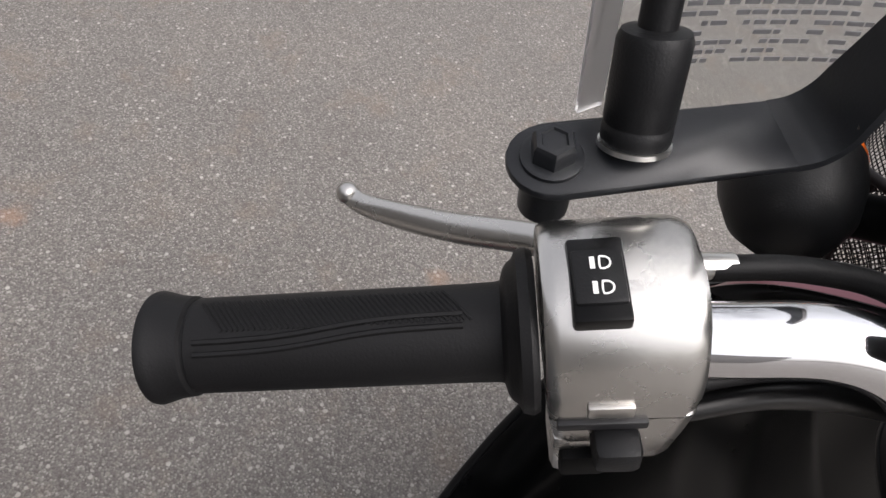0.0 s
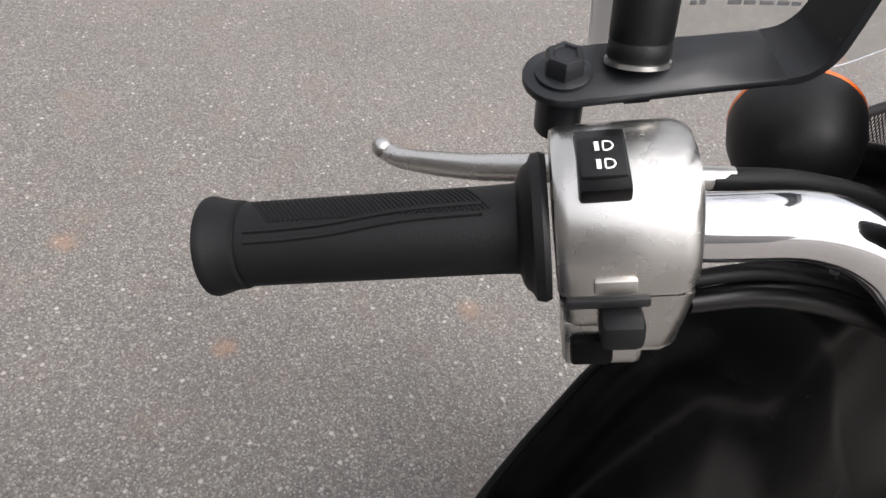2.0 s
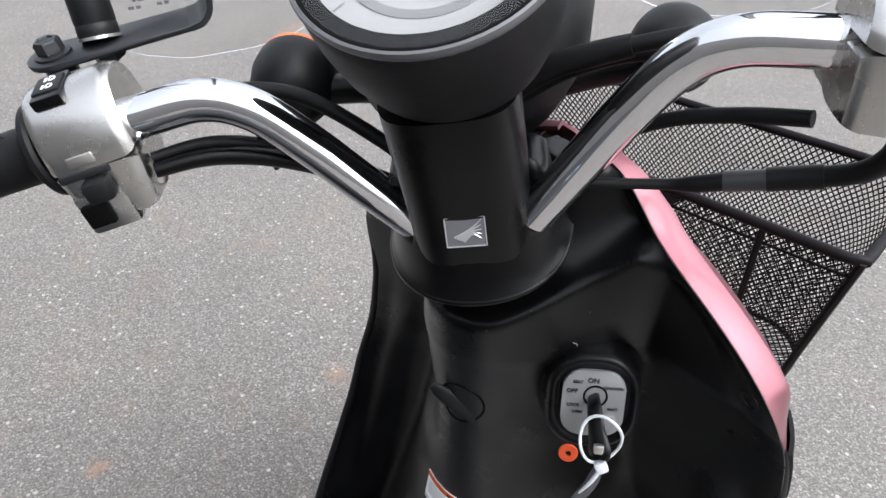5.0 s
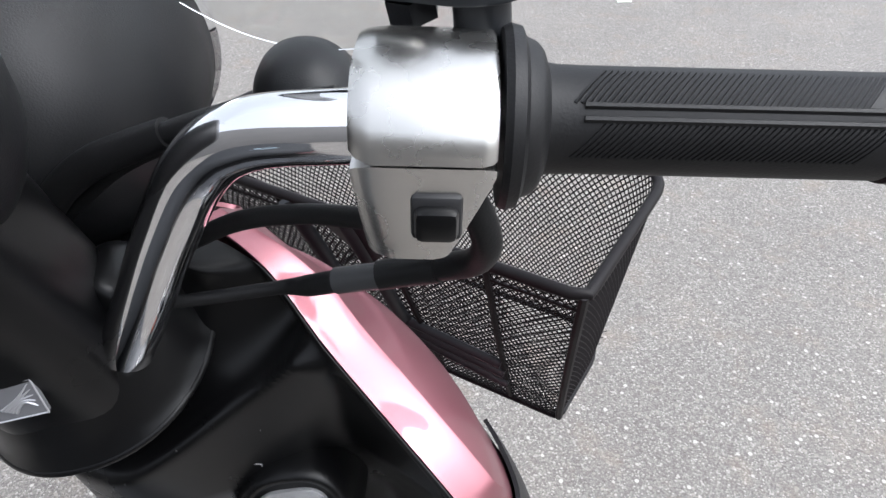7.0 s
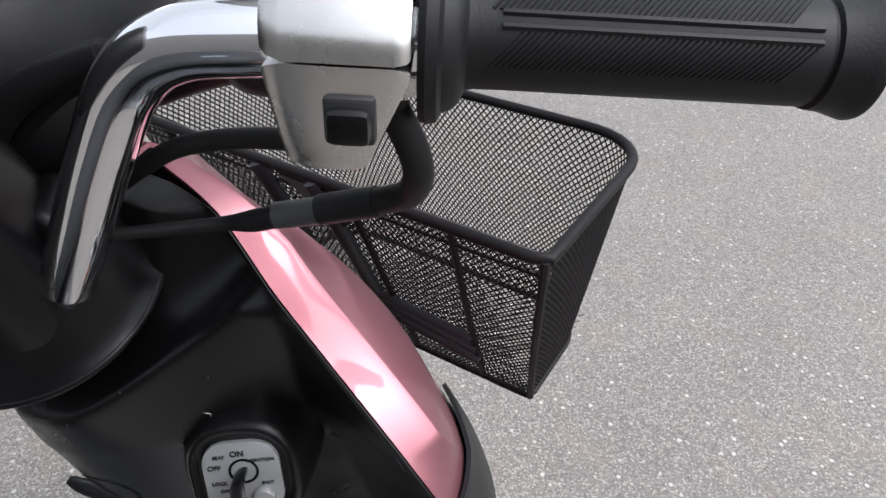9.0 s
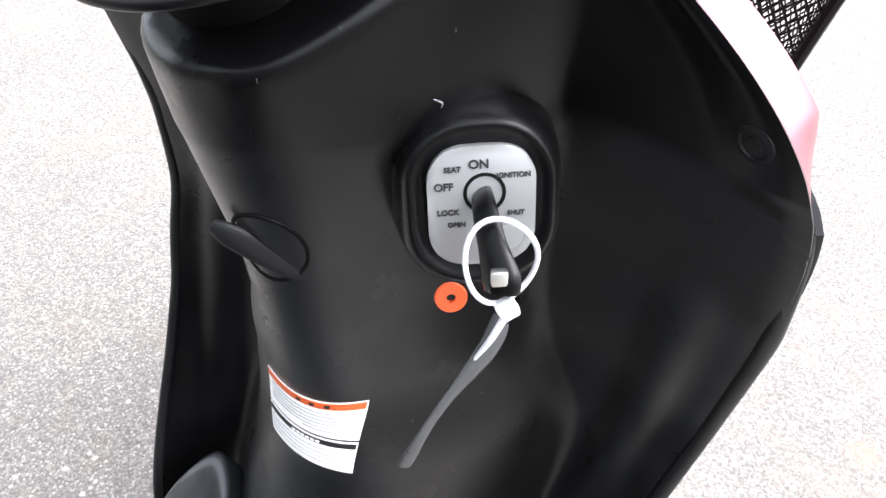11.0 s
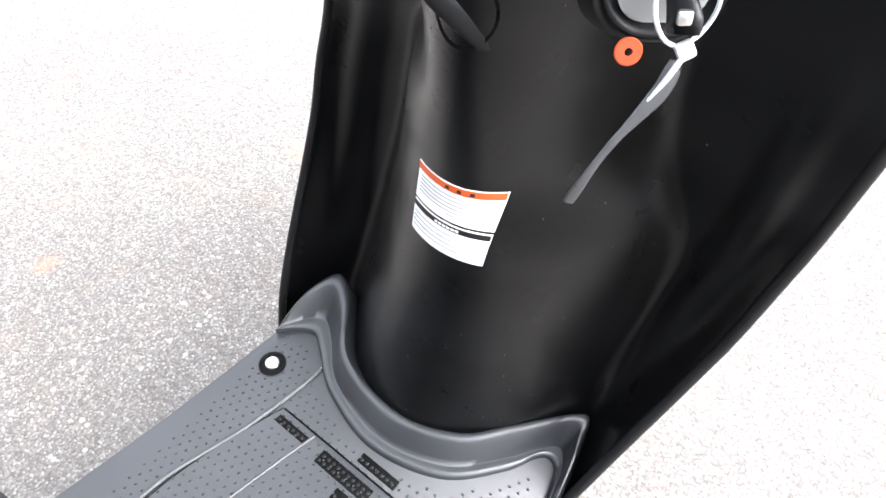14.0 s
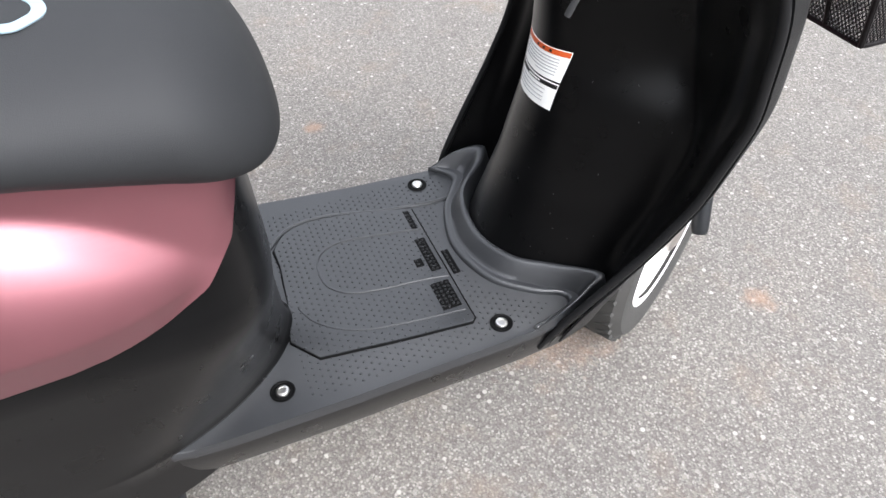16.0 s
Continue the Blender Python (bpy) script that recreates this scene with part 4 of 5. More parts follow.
cover = part("steering_cover", loft(rings), PLASTIC, scooter, "black plastic handlebar cover")


def cup(h, v):
    """h: angle about the steering axis, -90 degrees towards the rider; v: 0 at the lip, 1 at the upper edge, more where it rolls inwards."""
    side = abs(((h + 90 + 180) % 360) - 180)
    def ease(a, b):
        f = max(0.0, min(1.0, (side - a) / (b - a)))
        return f * f * (3 - 2 * f)
    top = -0.024 - 0.052 * ease(25, 40) + 0.028 * ease(50, 66) - 0.022 * ease(96, 130)
    z = -0.103 + (top + 0.103) * min(v, 1.0)
    f = max(0.0, min(1.0, (z + 0.103) / 0.056))
    c, q = math.cos(radians(h)), math.sin(radians(h))
    flare = 0.0022 * math.exp(-(z + 0.103) / 0.0035)
    rx = 0.0525 - 0.0100 * f ** 0.8 + flare
    ry = (0.0590 - 0.0235 * f ** 0.9 if q < 0 else 0.040 - 0.008 * f) + flare
    e = 0.92 - 0.16 * f
    roll = max(0.0, v - 1.0)
    k = 1 - 0.30 * roll
    return hb((k * rx * math.copysign(abs(c) ** e, c), 0.069 + k * ry * math.copysign(abs(q) ** e, q), z + 0.006 * math.sin(min(1.0, roll) * math.pi * 0.75)))


around = [-270 + 3 * i for i in range(121)]
part("steering_cup", sheet(cup, around, [i / 14 for i in range(15)] + [1.15, 1.35, 1.6, 1.8, 2.0], 0.0016, None), PLASTIC, scooter, "black plastic steering cup with cut-outs for the handlebar", 60)
part("cup_lip", tube([cup(h, 0.0) for h in around], 0.0020, 10, 1), PLASTIC, scooter)
fun = HB @ Matrix.Translation((0, 0.064, 0)) @ Matrix.Diagonal((0.97, 0.94, 1.0, 1.0))
# shade under the cup's lip is put into this collar's near-black colour
part("steering_collar", revolve([(0.004, -0.080), (0.044, -0.082), (0.0475, -0.092), (0.0475, -0.106), (0.043, -0.115), (0.034, -0.12), (0.03, -0.21)], fun, 56), RECESS, scooter, "collar below the steering cup, near-black to hold the shade there", 50)
em = axes(HB @ Vector((0.0, 0.0185, -0.0565)), HX, HZ + HY * 0.45)
part("badge", prism(rounded(0.021, 0.0165, 0.001), 0.002, em @ Matrix.Translation((0, 0, 0.0016))), surface("badge grey", (0.19, 0.19, 0.2), 0.3, 0.6, bump=0.0), cover)
wing = bmesh.new()
for k in range(5):
    tube([em @ Vector((-0.006 + k * 0.0012, -0.003 - k * 0.0006, 0.0018)), em @ Vector((0.002 + k * 0.0004, 0.001 - k * 0.0006, 0.0018)), em @ Vector((0.0085 - k * 0.0001, 0.0062 - k * 0.0026, 0.0018))], [0.0007, 0.0006, 0.0002], 6, 4, bm=wing)
for a, b in (((-0.0104, 0.0081), (0.0104, 0.0081)), ((0.0104, -0.0081), (-0.0104, -0.0081)), ((-0.0104, -0.0081), (-0.0104, 0.0081)), ((0.0104, 0.0081), (0.0104, -0.0081))):
    tube([em @ Vector((*a, 0.0017)), em @ Vector((*b, 0.0017))], 0.0004, 6, 1, bm=wing)
part("badge_relief", wing, BADGE, cover, "silver badge relief")
part("cover_screw", revolve([(0.004, -0.001), (0.004, 0.0006), (0.0026, 0.0006), (0.0024, -0.0006), (0.0003, -0.0006)], along(cup(-56, 0.5), HB.to_3x3() @ Vector((0.55, -0.8, 0.3))) @ Matrix.Scale(0.7, 4), 20), PLASTIC, cover)

# headlamp and indicators
hl = along(HB @ Vector((0, 0.155, -0.015)), HB.to_3x3() @ Vector((0, 1, 0.02)))
lamp = part("headlamp", revolve([(0.012, -0.075), (0.04, -0.066), (0.062, -0.045), (0.074, -0.015), (0.079, 0.02), (0.080, 0.04), (0.078, 0.046), (0.072, 0.046)], hl, 56), PLASTIC_DULL, scooter, "black round headlamp bucket")
part("headlamp_ring", revolve([(0.079, 0.040), (0.083, 0.044), (0.082, 0.054), (0.074, 0.056), (0.072, 0.046)], hl, 56, caps=False), CHROME, lamp)
part("headlamp_lens", revolve([(0.073, 0.05), (0.06, 0.06), (0.03, 0.066), (0.0003, 0.068), (0.0003, 0.064), (0.06, 0.056)], hl, 48, caps=False), GLASS, lamp)
part("reflector", revolve([(0.071, 0.046), (0.055, 0.02), (0.03, 0.0), (0.0003, -0.008), (0.0003, -0.011), (0.057, 0.018)], hl, 48, caps=False), CHROME, lamp)
part("lamp_neck", tube([hb((0, 0.085, -0.03)), hb((0, 0.13, -0.025))], 0.016, 20), PLASTIC, lamp)
for s, c in ((-1, (-0.118, 0.150, -0.039)), (1, (0.124, 0.150, -0.046))):
    im = along(HB @ Vector(c), HB.to_3x3() @ Vector((0, 1, -0.12 if s < 0 else -0.36))) @ Matrix.Scale(1.02 if s < 0 else 0.95, 4)
    q = 1.0 if s < 0 else 0.94
    ind = part("indicator", revolve([(0.006, -0.030), (0.017, -0.026), (0.0245, -0.016), (0.028, -0.002), (0.0285, 0.010), (0.0275, 0.013), (0.02, 0.012)], im, 40), PLASTIC_DULL, scooter, "black round turn indicator with orange lens")
    part("lens", revolve([(0.0285 * q, 0.0095), (0.0288 * q, 0.012), (0.0265 * q, 0.016), (0.018 * q, 0.020), (0.0003, 0.022)], im, 40, caps=False), LENS, ind, "orange indicator lens")
    part("stalk", tube([hb((c[0] - s * 0.018, c[1] - 0.002, c[2] - 0.006)), hb((c[0] * 0.6, c[1], c[2] - 0.010)), hb((s * 0.03, 0.14, c[2] - 0.012))], [0.0105, 0.0098, 0.0100], 18), PLASTIC, ind)

# cables
part("throttle_cable", tube([hb(p) for p in ((0.186, 0.014, 0.004), (0.189, 0.010, -0.008), (0.189, 0.010, -0.020), (0.184, 0.016, -0.034), (0.172, 0.024, -0.043), (0.149, 0.031, -0.049))], 0.0052, 16), RUBBER, scooter)
part("cable_sleeve", tube([hb(p) for p in ((0.171, 0.0245, -0.0435), (0.158, 0.029, -0.047), (0.148, 0.0315, -0.049))], 0.0060, 16), RUBBER, scooter)
part("cable_crimp", tube([hb((0.149, 0.0312, -0.049)), hb((0.130, 0.037, -0.053))], 0.0054, 16), surface("grey sleeve", (0.03, 0.031, 0.033), 0.45, bump=0.0), scooter)
part("throttle_cable", tube([hb(p) for p in ((0.131, 0.0368, -0.053), (0.118, 0.041, -0.057), (0.103, 0.046, -0.060), (0.067, 0.046, -0.055), (0.045, 0.05, -0.055))], [0.0048, 0.0046, 0.0030, 0.0028, 0.0028], 14), RUBBER, scooter)
part("brake_cable", tube([hb(p) for p in ((0.152, 0.056, 0.017), (0.118, 0.064, 0.015), (0.085, 0.0705, 0.0085), (0.057, 0.076, 0.001), (0.03, 0.080, -0.014), (0.0, 0.082, -0.04))], 0.0042, 14), RUBBER, scooter)
part("cable_sleeve", tube([hb(p) for p in ((0.088, 0.070, 0.0092), (0.070, 0.0735, 0.0045), (0.050, 0.077, -0.002), (0.03, 0.080, -0.014), (0.012, 0.082, -0.030))], [0.0058, 0.0066, 0.0066, 0.0066], 16), RUBBER, scooter, "thick black rubber cable sleeve")
part("wiring", tube([hb(p) for p in ((0.112, 0.072, 0.001), (0.085, 0.080, -0.003), (0.055, 0.084, -0.012), (0.02, 0.086, -0.032))], 0.0034, 12), RUBBER, scooter)
part("wiring", tube([hb(p) for p in ((0.156, 0.018, -0.004), (0.13, 0.036, -0.012), (0.10, 0.05, -0.022), (0.06, 0.07, -0.05))], 0.0038, 14), RUBBER, scooter)
part("wiring", tube([hb(p) for p in ((-0.156, 0.030, -0.008), (-0.13, 0.044, -0.013), (-0.10, 0.056, -0.028), (-0.06, 0.07, -0.060), (-0.02, 0.07, -0.082))], [0.004, 0.0052, 0.0050, 0.0046], 14), PLASTIC, scooter)
part("wiring", tube([hb(p) for p in ((-0.158, 0.036, -0.004), (-0.13, 0.050, -0.008), (-0.10, 0.063, -0.026), (-0.06, 0.076, -0.060), (-0.02, 0.075, -0.085))], [0.0028, 0.0036, 0.0040, 0.0036], 12), RUBBER, scooter)
part("wiring_clip", tube([hb((-0.106, 0.058, -0.036)), hb((-0.109, 0.060, -0.014))], 0.0018, 8), PLASTIC, scooter)
part("brake_cable", tube([hb(p) for p in ((-0.156, 0.074, 0.005), (-0.125, 0.084, 0.001), (-0.09, 0.09, -0.012), (-0.05, 0.085, -0.045), (-0.02, 0.075, -0.075))], 0.0045, 12), RUBBER, scooter)
part("cable_ferrule", tube([hb((-0.161, 0.073, 0.006)), hb((-0.149, 0.077, 0.0045))], 0.0045, 14), STEEL, scooter)

# ---- windscreen with its brackets and the mirror stems ----
screen = thing("windscreen", "clear acrylic windscreen on black steel brackets", "windscreen")
for s, bolt, post, end in ((-1, (-0.212, 0.080, 0.037), (-0.189, 0.091, 0.0365), (-0.146, 0.110, 0.034)), (1, (0.203, 0.046, 0.051), (0.183, 0.058, 0.050), (0.149, 0.088, 0.047))):
    b, q, e = hb(bolt), hb(post), hb(end)
    d = (e - b).normalized()
    pm = axes(b, d, HZ.cross(d)) @ Matrix.Rotation(radians(16 if s > 0 else 0), 4, 'X')
    ln = (e - b).length
    outline = [(-0.014 * math.cos(a), 0.014 * math.sin(a)) for a in [radians(90 - 18 * i) for i in range(11)]] + [(ln * 0.5, -0.0135), (ln + 0.002, -0.0135), (ln + 0.002, 0.0135), (ln * 0.5, 0.0135)]
    br = part("bracket", prism(outline, 0.0032, pm, bevel=0.0006), PAINTED_STEEL, screen, "black painted steel bracket")
    hd = along(b, pm.to_3x3().col[2])
    part("washer", revolve([(0.0098, 0.0), (0.0098, 0.0014), (0.0088, 0.0018)], hd, 28), PAINTED_STEEL, br)
    part("bolt_head", revolve([(0.0072, 0.0016), (0.0072, 0.0072), (0.0062, 0.0086), (0.0045, 0.0088), (0.004, 0.008)], hd @ Matrix.Rotation(radians(20), 4, "Z"), 6), PAINTED_STEEL, br, "black hexagon bolt", )
    part("spacer", revolve([(0.0085, -0.0235 if s < 0 else -0.036), (0.0085, -0.0032)], hd, 24), PAINTED_STEEL, br)
    part("nut", revolve([(0.0085, -0.011), (0.0085, -0.0032)], along(q, HZ), 6), PAINTED_STEEL, br)
    bend = smooth_path([(ln, 0.0135, 0.0), (ln + 0.007, 0.0134, 0.0012), (ln + 0.012, 0.013, 0.007), (ln + 0.014, 0.0122, 0.017), (ln + 0.017, 0.0105, 0.034), (ln + 0.023, 0.0092, 0.066), (ln + 0.030, 0.0088, 0.14)], 5)
    part("arm", sheet(lambda i, v: pm @ Vector((bend[int(i)].x, bend[int(i)].y * v + 0.06 * s * bend[int(i)].z, bend[int(i)].z)), range(len(bend)), [-1, -0.6, 0, 0.6, 1], 0.0032, tuple(pm.to_3x3() @ Vector((0.7, 0, -0.7)))), PAINTED_STEEL, br)
    rust = bmesh.new()
    for k in range(7):
        q0 = pm @ Vector((ln + 0.0145 + 0.0009 * k, -0.011 + 0.0034 * k, 0.012 + 0.0016 * (k % 3)))
        bmesh.ops.create_icosphere(rust, subdivisions=1, radius=0.0016 + 0.0004 * (k % 2), matrix=Matrix.Translation(q0))
    part("weld", rust, WELD, br, "rusty grey weld beads")
    up = (HB.to_3x3() @ Vector((s * 0.05, 0.42, 0.9))).normalized()
    st = along(q, up)
    stem = part("mirror_stem", revolve([(0.0098, 0.001), (0.0107, 0.003), (0.0107, 0.0075), (0.0104, 0.0079), (0.0104, 0.0085), (0.0107, 0.0089), (0.0108, 0.0325), (0.0098, 0.0350), (0.0056, 0.036), (0.0056, 0.20)], st, 32), PLASTIC_DULL, scooter, "black mirror stem with rubber sleeve")
    part("stem_ring", revolve([(0.0095, 0.0002), (0.0112, 0.0002), (0.0112, 0.0018), (0.0095, 0.0018)], st, 28, caps=False), STEEL, stem)


SCREEN_LOW = [(-0.207, 0.024), (-0.203, 0.012), (-0.197, 0.005), (-0.176, -0.008), (-0.14, -0.017), (-0.108, -0.022), (-0.095, -0.022), (0.0, -0.028), (0.095, -0.033), (0.13, -0.034), (0.16, -0.030), (0.184, -0.025), (0.2, -0.014), (0.207, 0.002)]


def screen_y(x, z):
    return 0.19 - 0.065 * (x / 0.207) ** 2 - 0.03 * (z + 0.03) / 0.37


def screen_pt(u, v):
    x = u * 0.207
    low = tab(SCREEN_LOW, x, 0.004) + 0.12 * math.exp(-(x / 0.068) ** 2)
    z = low + (0.34 - low) * v
    return hb((x, screen_y(x, z), z))


pane = part("pane", sheet(screen_pt, [-1 + i / 50 for i in range(101)], [i / 12 for i in range(13)], 0.0012, tuple(HY)), ACRYLIC, screen, "clear acrylic windscreen panel")
pane.visible_shadow = False
for s in (-1, 1):
    part("edge_strip", sheet(lambda z, v, s=s: hb((s * (0.2015 + 0.0075 * v), screen_y(0.2015, z) - 0.003 - 0.006 * v, z)), [0.020 + 0.32 * i / 20 for i in range(21)], [0, 0.5, 1.0], 0.0016, tuple(HY)), FROSTED, pane, "greyish clear edge strip").visible_shadow = False

rnd = random.Random(4)
bars = bmesh.new()
for k in range(14):
    x = -0.190
    while x < -0.112:
        w = rnd.uniform(0.0015, 0.006)
        if rnd.random() < 0.75:
            u0, u1 = x / 0.207, min(x + w, -0.112) / 0.207
            z = 0.030 - 0.2 * (x + 0.173) + 0.0043 * k
            q = [hb((u * 0.207, screen_y(u * 0.207, z) - 0.0012, z + d - 0.2 * (u * 0.207 - x))) for u, d in ((u0, 0), (u1, 0), (u1, 0.0018), (u0, 0.0018))]
            back = [p + HY * 0.0004 for p in q]
            vs = [bars.verts.new(p) for p in q + back]
            for f in ((0, 1, 2, 3), (7, 6, 5, 4), (0, 4, 5, 1), (1, 5, 6, 2), (2, 6, 7, 3), (3, 7, 4, 0)):
                bars.faces.new([vs[i] for i in f])
        x += w + rnd.uniform(0.0006, 0.0016)
tagged(part("fine_print", bars, GREY_PRINT, pane), kind="stuff")

# ---- basket ----
basket = thing("front_basket", "black wire mesh basket on the scooter's front", "basket")


def basket_ring(f, k=160, grow=0.0):
    """f: 0 at the top rim, 1 at the bottom."""
    x0, x1 = -0.175 + 0.035 * f - grow, 0.212 - 0.037 * f + grow
    yr, yf = 0.272 + 0.093 * f - grow, 0.462 + 0.03 * f + grow
    zr, zf = 0.843 - 0.232 * f, 0.835 - 0.225 * f
    cx, cy, hx, hy = (x0 + x1) / 2, (yr + yf) / 2, (x1 - x0) / 2, (yf - yr) / 2
    rr = 0.005
    rf = 0.05
    pts = []
    for ax, ay, r, a0 in ((x0 + rr, yr + rr, rr, 180), (x1 - rr, yr + rr, rr, 270), (x1 - rf, yf - rf, rf, 0), (x0 + rf, yf - rf, rf, 90)):
        for i in range(9):
            a = radians(a0 + 90 * i / 8)
            pts.append(Vector((ax + r * math.cos(a), ay + r * math.sin(a), 0)))
    pts.append(pts[0])
    seg = [0.0]
    for a, b in zip(pts, pts[1:]):
        seg.append(seg[-1] + (b - a).length)
    out = []
    for i in range(k):
        t = seg[-1] * i / k
        x = float(np.interp(t, seg, [p.x for p in pts]))
        y = float(np.interp(t, seg, [p.y for p in pts]))
        out.append(Vector((x, y, zr + (zf - zr) * (y - yr) / (yf - yr))))
    return out


part("rim", tube(basket_ring(0, 96) + [basket_ring(0, 96)[0]], 0.0042, 10, 1), WIRE, basket, "thick black wire basket rim")
part("bottom_rim", tube(basket_ring(1, 96) + [basket_ring(1, 96)[0]], 0.003, 8, 1), WIRE, basket)
K, NR = 178, 29
grid = [basket_ring(j / NR, K) for j in range(NR + 1)]
mv, mf = [], []


def strand(a, b, nrm, w=0.0007):
    d = (b - a).normalized()
    s1 = d.cross(nrm).normalized() * w
    s2 = nrm * w * 0.8
    k0 = len(mv)
    for p in (a, b):
        mv.extend([tuple(p + s1), tuple(p + s2), tuple(p - s1), tuple(p - s2)])
    for q in range(4):
        mf.append((k0 + q, k0 + (q + 1) % 4, k0 + 4 + (q + 1) % 4, k0 + 4 + q))


for j in range(NR):
    for i in range(K):
        a = grid[j][i]
        nrm = (grid[j][(i + 1) % K] - grid[j][i - 1]).cross(grid[j + 1][i] - a).normalized()
        strand(a, grid[j + 1][(i + 1) % K], nrm)
        strand(a, grid[j + 1][i - 1], nrm)
ys0, ys1 = 0.366, 0.491
for k in range(60):
    for s in (-1, 1):
        t = -0.14 + 0.315 * k / 60
        a, b = Vector((t, ys0, 0.612)), Vector((t + s * 0.125, ys1, 0.612))
        for q in range(12):
            p0, p1 = a.lerp(b, q / 12), a.lerp(b, (q + 1) / 12)
            if -0.14 < p0.x < 0.175 and -0.14 < p1.x < 0.175:
                strand(p0, p1, Vector((0, 0, 1)), 0.0007)
mm = bpy.data.meshes.new("wire_mesh")
mm.from_pydata(mv, [], mf)
mm.materials.append(WIRE)
wires = new("wire_mesh", mm)
wires.parent = basket
tagged(wires, "fine black expanded metal mesh", kind="stuff")
for x in (-0.12, -0.03, 0.06, 0.145):
    part("upright", tube([(x, 0.272, 0.843), (x * 0.93, 0.318, 0.728), (x * 0.87, 0.366, 0.611)], 0.0028, 8), WIRE, basket)
part("corner_fold", tube([(0.2105, 0.2735, 0.843), (0.192, 0.319, 0.727), (0.1745, 0.3655, 0.611)], 0.0034, 8), WIRE, basket)
part("mid_wire", tube([(-0.172, 0.2785, 0.8255), (0.208, 0.2785, 0.8255)], 0.0013, 8), WIRE, basket)
for sx in (-0.012, 0.04):
    part("stay", tube([(sx - 0.004, 0.268, 0.842), (sx, 0.284, 0.80), (sx, 0.305, 0.75), (sx + 0.002, 0.322, 0.708), (sx + 0.014, 0.336, 0.675)], 0.006, 10, flat=0.5), PAINTED_STEEL, basket, "black steel basket stay")
for zt, dz in ((0.706, 0.014), (0.690, 0.017), (0.674, 0.022)):
    yt = 0.272 + 0.093 * (0.843 - zt) / 0.232 - 0.004
    part("support_bar", tube([(0.036, yt, zt), (0.132, yt + dz * 0.4, zt - dz)], 0.0042, 10, flat=0.6), PAINTED_STEEL, basket)
gus = bmesh.new()
gp = [Vector(p) for p in ((0.002, 0.2735, 0.838), (0.082, 0.2735, 0.838), (0.046, 0.2885, 0.798), (0.034, 0.2885, 0.798))]
gv = [gus.verts.new(p) for p in gp] + [gus.verts.new(p + Vector((0, -0.003, -0.001))) for p in gp]
for fc in ((0, 1, 2, 3), (7, 6, 5, 4), (0, 4, 5, 1), (1, 5, 6, 2), (2, 6, 7, 3), (3, 7, 4, 0)):
    gus.faces.new([gv[i] for i in fc])
part("gusset", gus, PAINTED_STEEL, basket)

# ---- key plate, key and its ring ----
kx = Vector((0.8, 0.6, 0.03)).normalized()
kp = axes((0.1225, 0.1030, 0.7745), kx, (-0.12, 0.25, 0.95))
kn = kp.to_3x3().col[2]
lock = part("lock_boss", loft([[kp @ Vector((x * f, y * f, h)) for x, y in rounded(0.060, 0.070, 0.026, 8)] for f, h in ((1.2, -0.05), (1.12, -0.024), (1.05, -0.009), (1.0, -0.003), (0.95, -0.0004), (0.91, 0.001), (0.88, 0.0016), (0.86, 0.0016), (0.81, 0.0008), (0.76, -0.0005))]), PLASTIC, scooter)
shape = [(0.0198 * math.copysign(min(1, abs(math.cos(a)) ** 0.5 * 1.08), math.cos(a)), 0.0235 * math.sin(a)) for a in [2 * math.pi * i / 48 for i in range(48)]]
plate = part("key_plate", prism(shape, 0.003, kp @ Matrix.Translation((0, 0, 0.0022)), bevel=0.0006), PLATE, scooter, "silver ignition key plate with black lettering")
for txt, x, y, sz in (("ON", -0.001, 0.0165, 0.0046), ("SEAT", -0.0105, 0.0150, 0.0028), ("OFF", -0.0138, 0.0085, 0.0040), ("LOCK", -0.0125, -0.0015, 0.0030), ("IGNITION", 0.0115, 0.0118, 0.0028), ("SHUT", 0.0125, -0.0030, 0.0026), ("OPEN", -0.0095, -0.0065, 0.0026)):
    words(txt, sz, kp @ Matrix.Translation((x, y, 0.0024)), BLACK_PRINT, plate)
# the hole's inner shade is painted in with near-black
part("keyhole", revolve([(0.0078, 0.0), (0.0078, 0.0026), (0.0066, 0.0027), (0.006, 0.0008), (0.0003, 0.0006)], kp @ Matrix.Translation((0.001, 0.0055, 0)), 30), RECESS, plate)
part("shutter_knob", revolve([(0.0062, 0.0), (0.0062, 0.004), (0.0052, 0.0055), (0.0003, 0.0055)], kp @ Matrix.Translation((0.0095, -0.0115, 0)), 26), PLATE, plate)

key = thing("ignition_key", "black-headed key in the ignition lock", "key", at=kp.translation)


def kpart(name, bm, material, label=""):
    bm.transform(Matrix.Translation(-kp.translation))
    return part(name, bm, material, key, label)


kpart("key_head", tube([kp @ Vector(p) for p in ((0.0, 0.0055, 0.002), (-0.0005, 0.004, 0.012), (0.001, -0.006, 0.021), (0.003, -0.016, 0.027), (0.003, -0.021, 0.028))], [0.004, 0.0048, 0.0055, 0.0075, 0.0065], 14, 8, flat=0.5), PLASTIC, "black plastic key head")
kpart("key_rivet", rbox((0.006, 0.006, 0.004), kp @ Matrix.Translation((0.002, -0.014, 0.030)), 0.001), STEEL)

